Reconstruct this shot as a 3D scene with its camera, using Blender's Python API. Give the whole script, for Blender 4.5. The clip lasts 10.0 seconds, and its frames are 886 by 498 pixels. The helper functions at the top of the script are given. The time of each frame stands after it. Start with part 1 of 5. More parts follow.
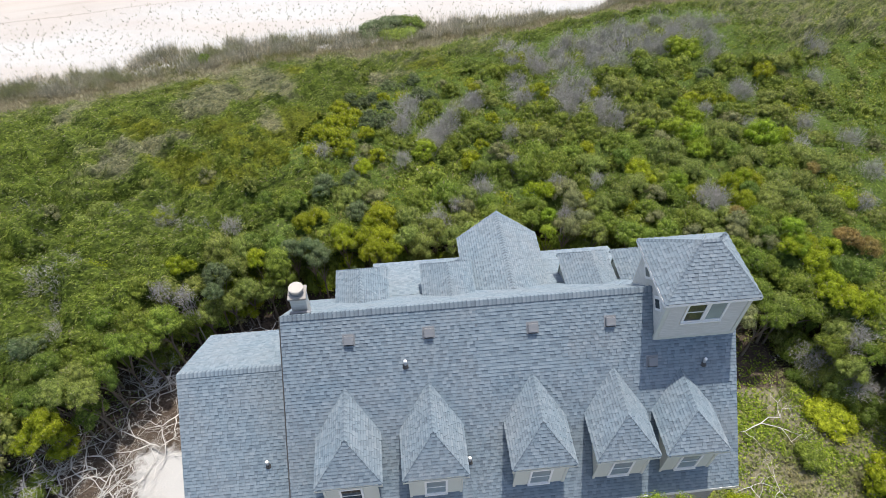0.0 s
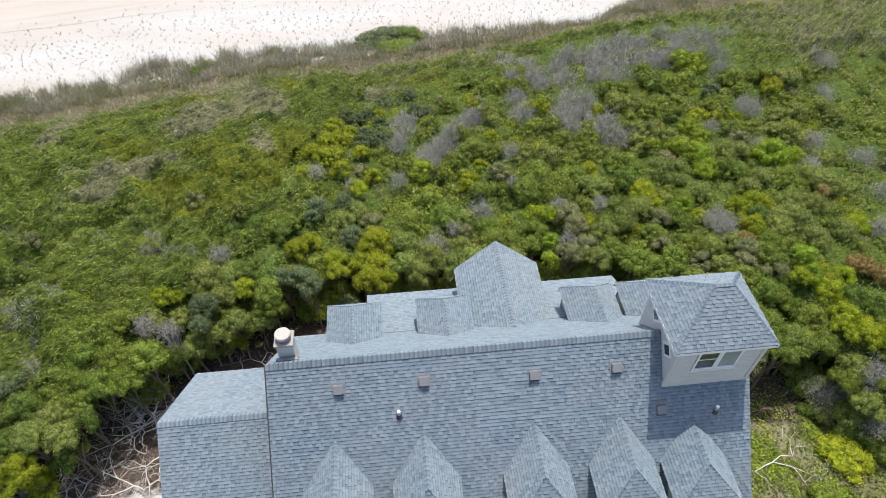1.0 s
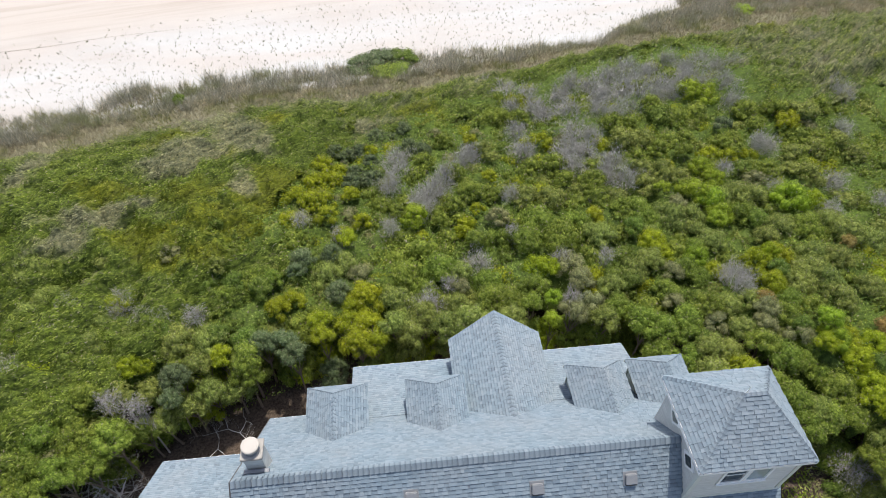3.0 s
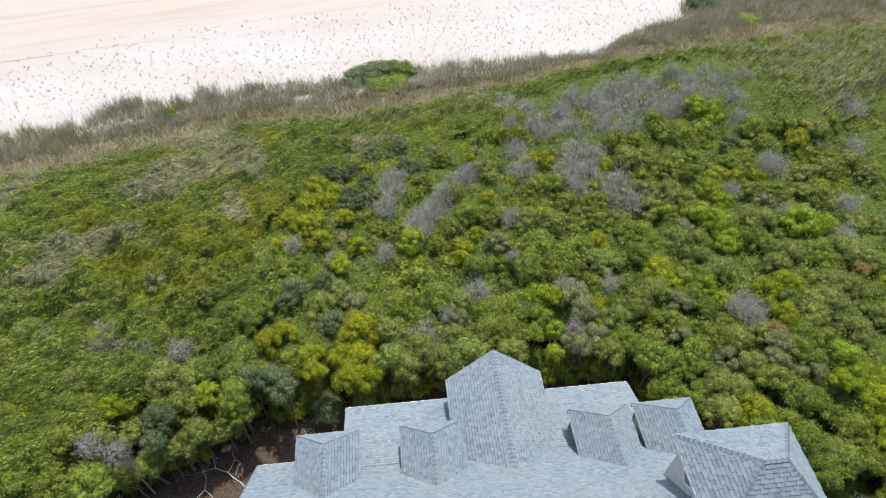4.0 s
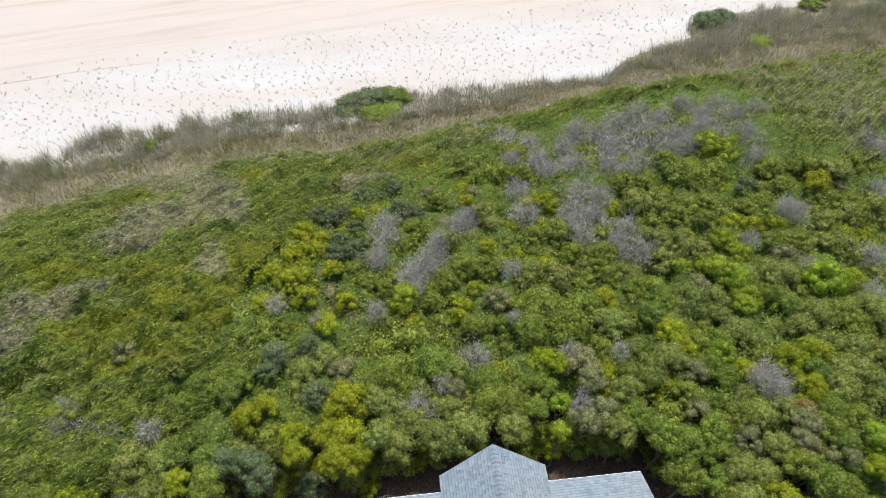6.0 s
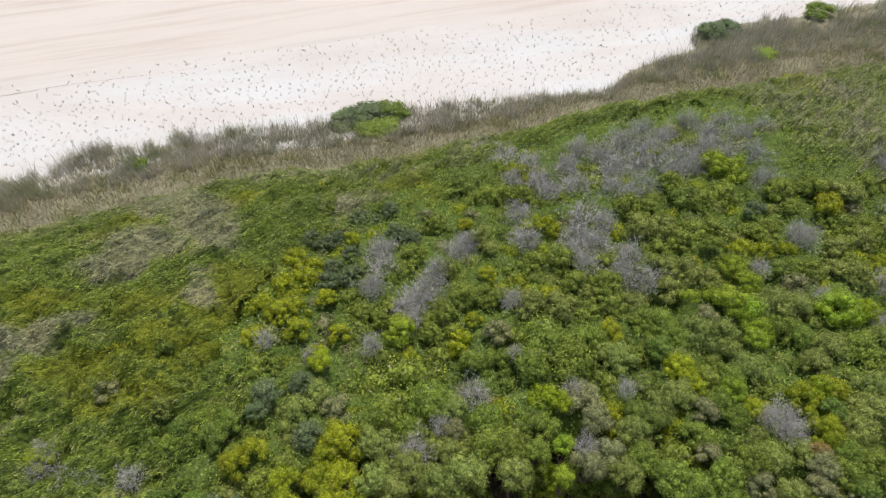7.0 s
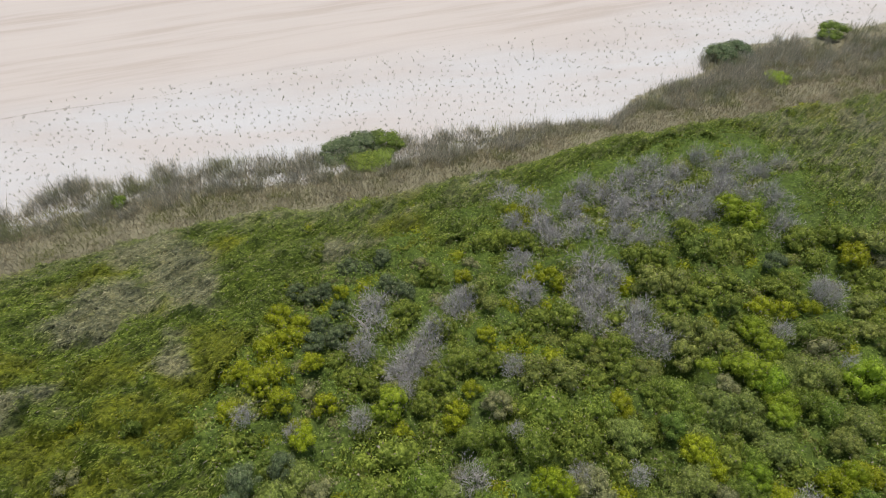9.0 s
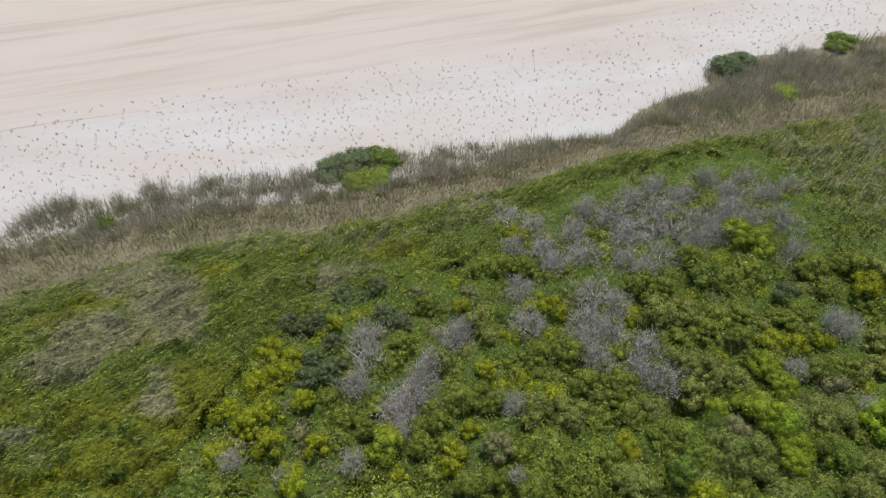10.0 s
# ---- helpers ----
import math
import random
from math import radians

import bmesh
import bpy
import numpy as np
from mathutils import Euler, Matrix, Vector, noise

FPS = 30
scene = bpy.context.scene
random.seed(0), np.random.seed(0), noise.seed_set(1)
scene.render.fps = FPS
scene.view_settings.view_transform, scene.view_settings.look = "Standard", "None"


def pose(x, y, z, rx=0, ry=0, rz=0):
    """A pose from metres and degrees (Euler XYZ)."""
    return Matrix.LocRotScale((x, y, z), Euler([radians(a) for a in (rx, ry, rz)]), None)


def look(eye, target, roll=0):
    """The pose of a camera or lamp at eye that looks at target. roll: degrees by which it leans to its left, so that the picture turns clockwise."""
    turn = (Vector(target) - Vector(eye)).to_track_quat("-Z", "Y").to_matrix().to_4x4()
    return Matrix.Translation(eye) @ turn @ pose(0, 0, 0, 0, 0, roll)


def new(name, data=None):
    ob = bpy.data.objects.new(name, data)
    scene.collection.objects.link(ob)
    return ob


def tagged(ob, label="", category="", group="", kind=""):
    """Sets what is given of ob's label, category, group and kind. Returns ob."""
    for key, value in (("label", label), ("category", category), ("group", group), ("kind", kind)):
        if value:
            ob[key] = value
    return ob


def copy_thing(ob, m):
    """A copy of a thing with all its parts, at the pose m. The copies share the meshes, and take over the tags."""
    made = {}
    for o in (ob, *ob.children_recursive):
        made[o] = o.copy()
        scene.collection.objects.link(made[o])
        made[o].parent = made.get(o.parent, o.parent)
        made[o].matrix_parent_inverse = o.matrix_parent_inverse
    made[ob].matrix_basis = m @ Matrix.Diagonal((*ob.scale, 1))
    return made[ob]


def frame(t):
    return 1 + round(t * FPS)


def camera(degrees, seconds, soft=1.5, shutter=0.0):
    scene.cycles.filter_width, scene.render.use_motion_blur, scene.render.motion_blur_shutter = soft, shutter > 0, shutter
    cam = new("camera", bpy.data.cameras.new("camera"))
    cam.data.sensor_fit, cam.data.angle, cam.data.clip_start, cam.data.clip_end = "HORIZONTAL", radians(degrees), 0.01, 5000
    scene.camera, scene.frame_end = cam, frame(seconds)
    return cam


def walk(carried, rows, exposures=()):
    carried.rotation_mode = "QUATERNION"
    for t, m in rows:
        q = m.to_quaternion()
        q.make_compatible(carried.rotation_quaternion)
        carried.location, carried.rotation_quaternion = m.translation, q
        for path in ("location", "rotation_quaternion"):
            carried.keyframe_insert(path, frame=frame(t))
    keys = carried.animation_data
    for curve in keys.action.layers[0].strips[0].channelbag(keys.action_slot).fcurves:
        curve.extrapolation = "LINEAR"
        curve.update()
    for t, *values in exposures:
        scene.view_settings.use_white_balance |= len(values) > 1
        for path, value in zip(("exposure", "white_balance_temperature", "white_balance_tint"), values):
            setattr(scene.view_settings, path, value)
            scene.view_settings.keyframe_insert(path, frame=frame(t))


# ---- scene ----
cam = camera(72.0, 10.0, soft=0.9)
METRES, EYE, TILT, LEAN, TURN = 17.0, 30.0, -48.0, 0.0, -5.8
ROWS = [
    (0.0, 0.0, 0.0, 0.0, 0.0, 0.0, -0.0),
    (0.5, 0.0037, 0.024, 0.0436, -0.0, 0.01, 0.03),
    (1.0, 0.008, 0.0478, 0.0876, -0.02, 0.03, 0.07),
    (1.5, 0.0117, 0.0714, 0.132, -0.03, 0.03, 0.08),
    (2.0, 0.0159, 0.0951, 0.1757, -0.05, 0.04, 0.1),
    (2.5, 0.0208, 0.1183, 0.2197, -0.04, 0.04, 0.13),
    (4.0, 0.033, 0.1883, 0.3506, -0.06, 0.03, 0.15),
    (4.5, 0.0357, 0.2118, 0.3938, -0.07, 0.03, 0.15),
    (5.0, 0.0393, 0.2351, 0.4375, -0.08, 0.05, 0.2),
    (5.5, 0.0428, 0.2585, 0.4819, -0.09, 0.06, 0.18),
    (7.0, 0.0532, 0.3282, 0.6145, -0.12, 0.11, 0.21),
    (7.5, 0.0564, 0.3513, 0.6586, -0.13, 0.1, 0.21),
    (8.0, 0.0593, 0.3744, 0.7016, -0.14, 0.09, 0.21),
    (8.5, 0.0626, 0.3978, 0.7461, -0.15, 0.06, 0.22),
    (9.0, 0.0663, 0.4209, 0.791, -0.17, 0.07, 0.24),
    (9.5, 0.0702, 0.4438, 0.8365, -0.17, 0.04, 0.23),
    (10.0, 0.0733, 0.4671, 0.8811, -0.2, 0.03, 0.22),
]
walk(cam, [(t, pose(0, 0, EYE, TILT, LEAN, TURN) @ pose(METRES * x, METRES * 1.63 * y, METRES * z, 90 + pitch, roll, yaw)) for t, x, y, z, yaw, pitch, roll in ROWS],
     exposures=[(0.0, 0.84), (2.5, 0.82), (5.5, 0.80), (7.0, 0.68), (10.0, 0.32)])

# ---- daylight: a high sun over the beach, slightly to the right ----
SUN = Vector((0.39, 1.17, 3.83)).normalized()
world = bpy.data.worlds.new("sky")
scene.world = world
world.use_nodes = True
sky = world.node_tree.nodes.new("ShaderNodeTexSky")
sky.sky_type, sky.sun_disc = "NISHITA", False
sky.dust_density, sky.ozone_density = 3.0, 1.4
sky.sun_elevation, sky.sun_rotation = radians(72), radians(18)
world.node_tree.links.new(sky.outputs[0], world.node_tree.nodes["Background"].inputs[0])
world.node_tree.nodes["Background"].inputs[1].default_value = 0.15
lamp = bpy.data.lights.new("sun", "SUN")
lamp.energy, lamp.angle, lamp.color = 3.45, radians(0.6), (1.0, 0.95, 0.87)
sun = new("sun", lamp)
sun.matrix_world = look(SUN * 80, (0, 0, 0))


# ---- materials ----
class Nodes:
    """A small builder for node materials."""

    def __init__(self, name):
        self.mat = bpy.data.materials.new(name)
        self.mat.use_nodes = True
        self.tree = self.mat.node_tree
        self.out = self.tree.nodes["Material Output"]
        self.bsdf = self.tree.nodes["Principled BSDF"]

    def node(self, kind, **values):
        n = self.tree.nodes.new("ShaderNode" + kind)
        for key, value in values.items():
            n.inputs[key].default_value = value
        return n

    def link(self, a, b):
        self.tree.links.new(a, b)

    def noise(self, scale, detail=3.0, rough=0.55, stretch=None, coord="Object", turn=0.0):
        n = self.node("TexNoise", Scale=scale, Detail=detail, Roughness=rough)
        t = self.node("TexCoord")
        if stretch:
            m = self.node("Mapping")
            m.inputs["Scale"].default_value = stretch
            spin = self.node("Mapping")
            spin.inputs["Rotation"].default_value = (0, 0, turn)
            self.link(t.outputs[coord], spin.inputs[0])
            self.link(spin.outputs[0], m.inputs[0])
            self.link(m.outputs[0], n.inputs[0])
        else:
            self.link(t.outputs[coord], n.inputs[0])
        return n.outputs[0]

    def ramp(self, fac, stops):
        r = self.node("ValToRGB")
        els = r.color_ramp.elements
        while len(els) < len(stops):
            els.new(0.5)
        for e, (p, c) in zip(els, stops):
            e.position, e.color = p, (*c, 1)
        self.link(fac, r.inputs[0])
        return r.outputs[0]

    def mix(self, fac, a, b, blend="MIX"):
        m = self.tree.nodes.new("ShaderNodeMix")
        m.data_type, m.blend_type = "RGBA", blend
        for value, slot in ((fac, 0), (a, 6), (b, 7)):
            if isinstance(value, (int, float)):
                m.inputs[slot].default_value = value
            elif isinstance(value, tuple):
                m.inputs[slot].default_value = (*value, 1)
            else:
                self.link(value, m.inputs[slot])
        return m.outputs[2]

    def math(self, op, a, b):
        m = self.tree.nodes.new("ShaderNodeMath")
        m.operation = op
        for i, value in enumerate((a, b)):
            if isinstance(value, (int, float)):
                m.inputs[i].default_value = value
            else:
                self.link(value, m.inputs[i])
        return m.outputs[0]

    def island(self):
        return self.node("NewGeometry").outputs["Random Per Island"]

    def object_random(self):
        return self.node("ObjectInfo").outputs["Random"]

    def bump(self, height, strength=0.3, distance=0.02):
        b = self.node("Bump", Strength=strength, Distance=distance)
        self.link(height, b.inputs["Height"])
        self.link(b.outputs[0], self.bsdf.inputs["Normal"])

    def done(self, colour, rough=0.7, metal=0.0, spec=0.4):
        if isinstance(colour, tuple):
            self.bsdf.inputs["Base Color"].default_value = (*colour, 1)
        else:
            self.link(colour, self.bsdf.inputs["Base Color"])
        if isinstance(rough, (int, float)):
            self.bsdf.inputs["Roughness"].default_value = rough
        else:
            self.link(rough, self.bsdf.inputs["Roughness"])
        self.bsdf.inputs["Metallic"].default_value = metal
        self.bsdf.inputs["Specular IOR Level"].default_value = spec
        return self.mat


def leaf_material(name, cols, patch=None, patch_scale=0.25, glow=0.42, streak=None, extra=None, even=False, toned=False):
    """Foliage: every leaf its own tone, every plant its own cast, some light let through."""
    n = Nodes(name)
    cols = [tuple(1.12 * v for v in col) for col in cols]
    c = n.ramp(n.island(), [(0.0, tuple(0.75 * v for v in cols[0])), (0.25, cols[0]), (0.6, cols[1]), (0.86, cols[2]), (0.95, tuple(1.2 * v for v in cols[2])), (0.96, (0.20, 0.185, 0.125)), (1.0, (0.26, 0.245, 0.185))])
    if even:
        c = n.ramp(n.noise(6.0, 4.0, 0.7), [(0.3, cols[0]), (0.5, cols[1]), (0.7, cols[2])])
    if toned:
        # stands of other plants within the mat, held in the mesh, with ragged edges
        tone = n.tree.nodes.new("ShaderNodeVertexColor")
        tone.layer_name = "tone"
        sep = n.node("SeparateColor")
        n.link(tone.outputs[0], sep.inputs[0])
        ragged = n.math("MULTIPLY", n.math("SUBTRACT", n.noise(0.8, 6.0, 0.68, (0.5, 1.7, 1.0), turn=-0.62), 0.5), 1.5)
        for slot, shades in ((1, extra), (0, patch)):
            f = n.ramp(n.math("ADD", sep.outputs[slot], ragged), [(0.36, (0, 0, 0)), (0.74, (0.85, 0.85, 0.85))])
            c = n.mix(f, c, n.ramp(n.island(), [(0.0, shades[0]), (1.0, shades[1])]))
    elif patch:
        f = n.ramp(n.noise(patch_scale, 5.0, 0.62, streak, turn=-0.62), [(0.46, (0, 0, 0)), (0.62, (1, 1, 1))])
        c = n.mix(f, c, n.ramp(n.island(), [(0.0, patch[0]), (1.0, patch[1])]))
    dry = n.ramp(n.noise(2.3, 5.0, 0.72), [(0.60, (0, 0, 0)), (0.74, (0.75, 0.75, 0.75))])
    c = n.mix(dry, c, n.ramp(n.island(), [(0.0, (0.105, 0.102, 0.055)), (1.0, (0.250, 0.240, 0.165))]))
    if toned:
        comb = n.noise(2.8, 4.0, 0.65, (0.30, 2.4, 1.0), turn=-0.62)
        c = n.mix(1.0, c, n.ramp(comb, [(0.36, (0.48, 0.50, 0.50)), (0.64, (1.32, 1.29, 1.24))]), "MULTIPLY")
    cluster = n.noise(5.0, 3.0, 0.65)
    c = n.mix(1.0, c, n.ramp(cluster, [(0.34, (0.60, 0.63, 0.63)), (0.50, (1.0, 1.0, 1.0)), (0.66, (1.44, 1.40, 1.26))]), "MULTIPLY")
    cast = n.ramp(n.noise(0.55, 3.0, 0.6), [(0.30, (0.80, 0.82, 0.84)), (0.70, (1.18, 1.15, 1.08))])
    c = n.mix(1.0, c, cast, "MULTIPLY")
    speck = n.noise(17.0, 4.0, 0.8)
    c = n.mix(1.0, c, n.ramp(speck, [(0.32, (0.76, 0.78, 0.78)), (0.50, (1.0, 1.0, 1.0)), (0.70, (1.24, 1.22, 1.16))]), "MULTIPLY")
    n.bump(speck, 0.4, 0.04)
    h = n.node("HueSaturation")
    n.link(c, h.inputs["Color"])
    if toned:
        h.inputs["Hue"].default_value, h.inputs["Value"].default_value = 0.492, 1.32
    else:
        r = n.object_random()
        n.link(n.math("ADD", n.math("MULTIPLY", r, 0.020), 0.483), h.inputs["Hue"])
        n.link(n.math("ADD", n.math("MULTIPLY", n.math("FRACT", n.math("MULTIPLY", r, 7.3), 0), 0.30), 0.91), h.inputs["Value"])
    n.done(h.outputs[0], 0.6, spec=0.14)
    t = n.node("BsdfTranslucent")
    n.link(h.outputs[0], t.inputs[0])
    m = n.node("MixShader", Fac=glow)
    n.link(n.bsdf.outputs[0], m.inputs[1])
    n.link(t.outputs[0], m.inputs[2])
    n.link(m.outputs[0], n.out.inputs[0])
    return n.mat


def shingle_material(name, per_object):
    n = Nodes(name)
    r = n.object_random() if per_object else n.island()
    c = n.ramp(r, [(0.0, (0.118, 0.158, 0.193)), (0.25, (0.150, 0.198, 0.235)), (0.75, (0.174, 0.224, 0.261)), (1.0, (0.194, 0.242, 0.276))])
    # dark band below the next butt edge: shade put into the colour
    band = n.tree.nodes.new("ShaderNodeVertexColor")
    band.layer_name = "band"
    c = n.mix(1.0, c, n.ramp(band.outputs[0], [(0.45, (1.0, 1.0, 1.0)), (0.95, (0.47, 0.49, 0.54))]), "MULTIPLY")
    grain = n.noise(90.0, 2.0, 0.7)
    c = n.mix(0.5, c, n.ramp(grain, [(0.3, (0.45, 0.45, 0.45)), (0.7, (1.0, 1.0, 1.0))]), "MULTIPLY")
    wear = n.ramp(n.noise(0.55, 5.0, 0.62), [(0.35, (0, 0, 0)), (0.75, (1, 1, 1))])
    c = n.mix(n.math("MULTIPLY", wear, 0.28), c, (0.205, 0.20, 0.192))
    n.bump(grain, 0.35, 0.004)
    return n.done(c, 0.88, spec=0.3)


def wood_material(name, a, b, stretch, rough=0.8):
    n = Nodes(name)
    g = n.noise(3.0, 5.0, 0.65, stretch)
    c = n.ramp(g, [(0.3, a), (0.7, b)])
    c = n.mix(n.math("MULTIPLY", n.noise(1.1, 3.0), 0.3), c, tuple(v * 0.7 for v in a))
    n.bump(g, 0.25, 0.01)
    return n.done(c, rough, spec=0.25)


def painted(name, col, rough=0.55):
    n = Nodes(name)
    c = n.mix(n.math("MULTIPLY", n.noise(5.0, 5.0, 0.65), 0.35), col, tuple(v * 0.72 for v in col))
    return n.done(c, rough, spec=0.35)


M_SHINGLE = shingle_material("asphalt shingle", False)
M_SHINGLE_ONE = shingle_material("asphalt shingle piece", True)
M_DECK = painted("roof felt", (0.14, 0.155, 0.18), 0.9)
M_SIDING = wood_material("weathered cedar", (0.42, 0.41, 0.37), (0.62, 0.61, 0.565), (0.6, 0.6, 14.0))
M_WALL = wood_material("grey shingle wall", (0.27, 0.255, 0.235), (0.38, 0.36, 0.33), (3.0, 3.0, 9.0))
M_TRIM = painted("white trim", (0.70, 0.695, 0.67))
M_CREAM = painted("pale painted panel", (0.50, 0.51, 0.45))
M_CAP = painted("chimney cap paint", (0.33, 0.305, 0.272), 0.65)
M_STONE = painted("weathered chimney stone", (0.25, 0.235, 0.215), 0.8)
M_VENT = painted("grey metal vent", (0.170, 0.178, 0.188), 0.6)
M_DARK = painted("dark louvre", (0.055, 0.052, 0.05), 0.6)
M_LEAD = Nodes("lead pipe").done((0.42, 0.43, 0.45), 0.45, 0.6)
M_PALE = wood_material("bleached driftwood", (0.36, 0.348, 0.325), (0.52, 0.505, 0.475), (4.0, 4.0, 1.0))
M_BARK = wood_material("brown bark", (0.10, 0.08, 0.06), (0.20, 0.165, 0.13), (5.0, 5.0, 1.2), 0.9)
M_TWIG = wood_material("grey dead twig", (0.24, 0.226, 0.204), (0.36, 0.342, 0.312), (5.0, 5.0, 1.0), 0.9)
spray = Nodes("fine dead twig")
M_SPRAY = spray.done(spray.mix(spray.ramp(spray.noise(4.0, 4.0, 0.7), [(0.38, (0, 0, 0)), (0.60, (1, 1, 1))]), (0.190, 0.178, 0.155),
                               spray.ramp(spray.island(), [(0.0, (0.29, 0.274, 0.245)), (1.0, (0.56, 0.535, 0.49))])), 0.9, spec=0.2)
glass = Nodes("window glass")
glass.bsdf.inputs["IOR"].default_value = 1.5
M_GLASS = glass.done(glass.mix(glass.math("MULTIPLY", glass.noise(2.0), 0.6), (0.02, 0.025, 0.025), (0.05, 0.06, 0.06)), 0.06, spec=0.9)
# pale base colour painted in for the reflection in these panes
pale = Nodes("window glass with painted reflection")
pale.bsdf.inputs["IOR"].default_value = 1.5
M_GLASS_PALE = pale.done(pale.mix(pale.noise(1.3), (0.15, 0.19, 0.20), (0.30, 0.35, 0.36)), 0.08, spec=0.9)

L_GREEN = leaf_material("green leaf", [(0.092, 0.140, 0.020), (0.143, 0.202, 0.031), (0.203, 0.262, 0.051)])
I_GREEN = leaf_material("inner green leaf", [(0.092, 0.140, 0.020), (0.143, 0.202, 0.031), (0.203, 0.262, 0.051)], even=True)
L_OLIVE = leaf_material("olive leaf", [(0.116, 0.156, 0.034), (0.168, 0.214, 0.050), (0.228, 0.270, 0.082)])
I_OLIVE = leaf_material("inner olive leaf", [(0.116, 0.156, 0.034), (0.168, 0.214, 0.050), (0.228, 0.270, 0.082)], even=True)
L_YELLOW = leaf_material("yellow green leaf", [(0.142, 0.196, 0.008), (0.204, 0.262, 0.012), (0.270, 0.322, 0.030)])
I_YELLOW = leaf_material("inner yellow green leaf", [(0.142, 0.196, 0.008), (0.204, 0.262, 0.012), (0.270, 0.322, 0.030)], even=True)
L_DARK = leaf_material("dark green leaf", [(0.072, 0.120, 0.020), (0.114, 0.172, 0.031), (0.164, 0.224, 0.048)])
I_DARK = leaf_material("inner dark green leaf", [(0.072, 0.120, 0.020), (0.114, 0.172, 0.031), (0.164, 0.224, 0.048)], even=True)
L_GREY = leaf_material("grey green leaf", [(0.134, 0.152, 0.064), (0.186, 0.204, 0.092), (0.244, 0.256, 0.132)])
I_GREY = leaf_material("inner grey green leaf", [(0.134, 0.152, 0.064), (0.186, 0.204, 0.092), (0.244, 0.256, 0.132)], even=True)
L_LIME = leaf_material("lime green leaf", [(0.110, 0.180, 0.012), (0.164, 0.244, 0.018), (0.224, 0.302, 0.038)])
I_LIME = leaf_material("inner lime green leaf", [(0.110, 0.180, 0.012), (0.164, 0.244, 0.018), (0.224, 0.302, 0.038)], even=True)
L_GOLD = leaf_material("yellow olive leaf", [(0.140, 0.182, 0.008), (0.200, 0.244, 0.012), (0.262, 0.298, 0.030)])
I_GOLD = leaf_material("inner yellow olive leaf", [(0.140, 0.182, 0.008), (0.200, 0.244, 0.012), (0.262, 0.298, 0.030)], even=True)
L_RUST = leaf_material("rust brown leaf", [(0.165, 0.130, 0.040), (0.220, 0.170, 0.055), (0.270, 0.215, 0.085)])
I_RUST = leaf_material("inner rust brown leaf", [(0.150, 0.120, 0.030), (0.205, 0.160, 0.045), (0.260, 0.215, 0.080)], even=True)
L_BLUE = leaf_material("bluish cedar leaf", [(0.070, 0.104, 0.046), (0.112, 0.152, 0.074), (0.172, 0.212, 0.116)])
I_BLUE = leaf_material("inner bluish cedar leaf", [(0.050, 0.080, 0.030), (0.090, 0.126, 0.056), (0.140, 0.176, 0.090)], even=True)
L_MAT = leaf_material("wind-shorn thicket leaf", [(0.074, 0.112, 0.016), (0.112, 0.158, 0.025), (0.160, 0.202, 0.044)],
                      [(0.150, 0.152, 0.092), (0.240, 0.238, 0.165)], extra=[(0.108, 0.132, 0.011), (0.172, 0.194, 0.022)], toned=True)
L_VINE = leaf_material("ground vine leaf", [(0.114, 0.168, 0.015), (0.174, 0.234, 0.023), (0.246, 0.294, 0.048)],
                       [(0.13, 0.125, 0.06), (0.21, 0.19, 0.11)], 0.45)
L_GRASS = leaf_material("dune grass blade", [(0.190, 0.184, 0.136), (0.275, 0.264, 0.202), (0.400, 0.384, 0.310)],
                        [(0.140, 0.158, 0.082), (0.215, 0.232, 0.130)], 0.3, 0.5)
L_STRAW = leaf_material("straw grass blade", [(0.186, 0.170, 0.108), (0.252, 0.232, 0.154), (0.325, 0.300, 0.210)],
                        [(0.120, 0.138, 0.048), (0.185, 0.200, 0.080)], 0.45, 0.5)
L_SPRIG = leaf_material("beach grass blade", [(0.085, 0.098, 0.062), (0.130, 0.140, 0.092), (0.200, 0.200, 0.140)], glow=0.3)


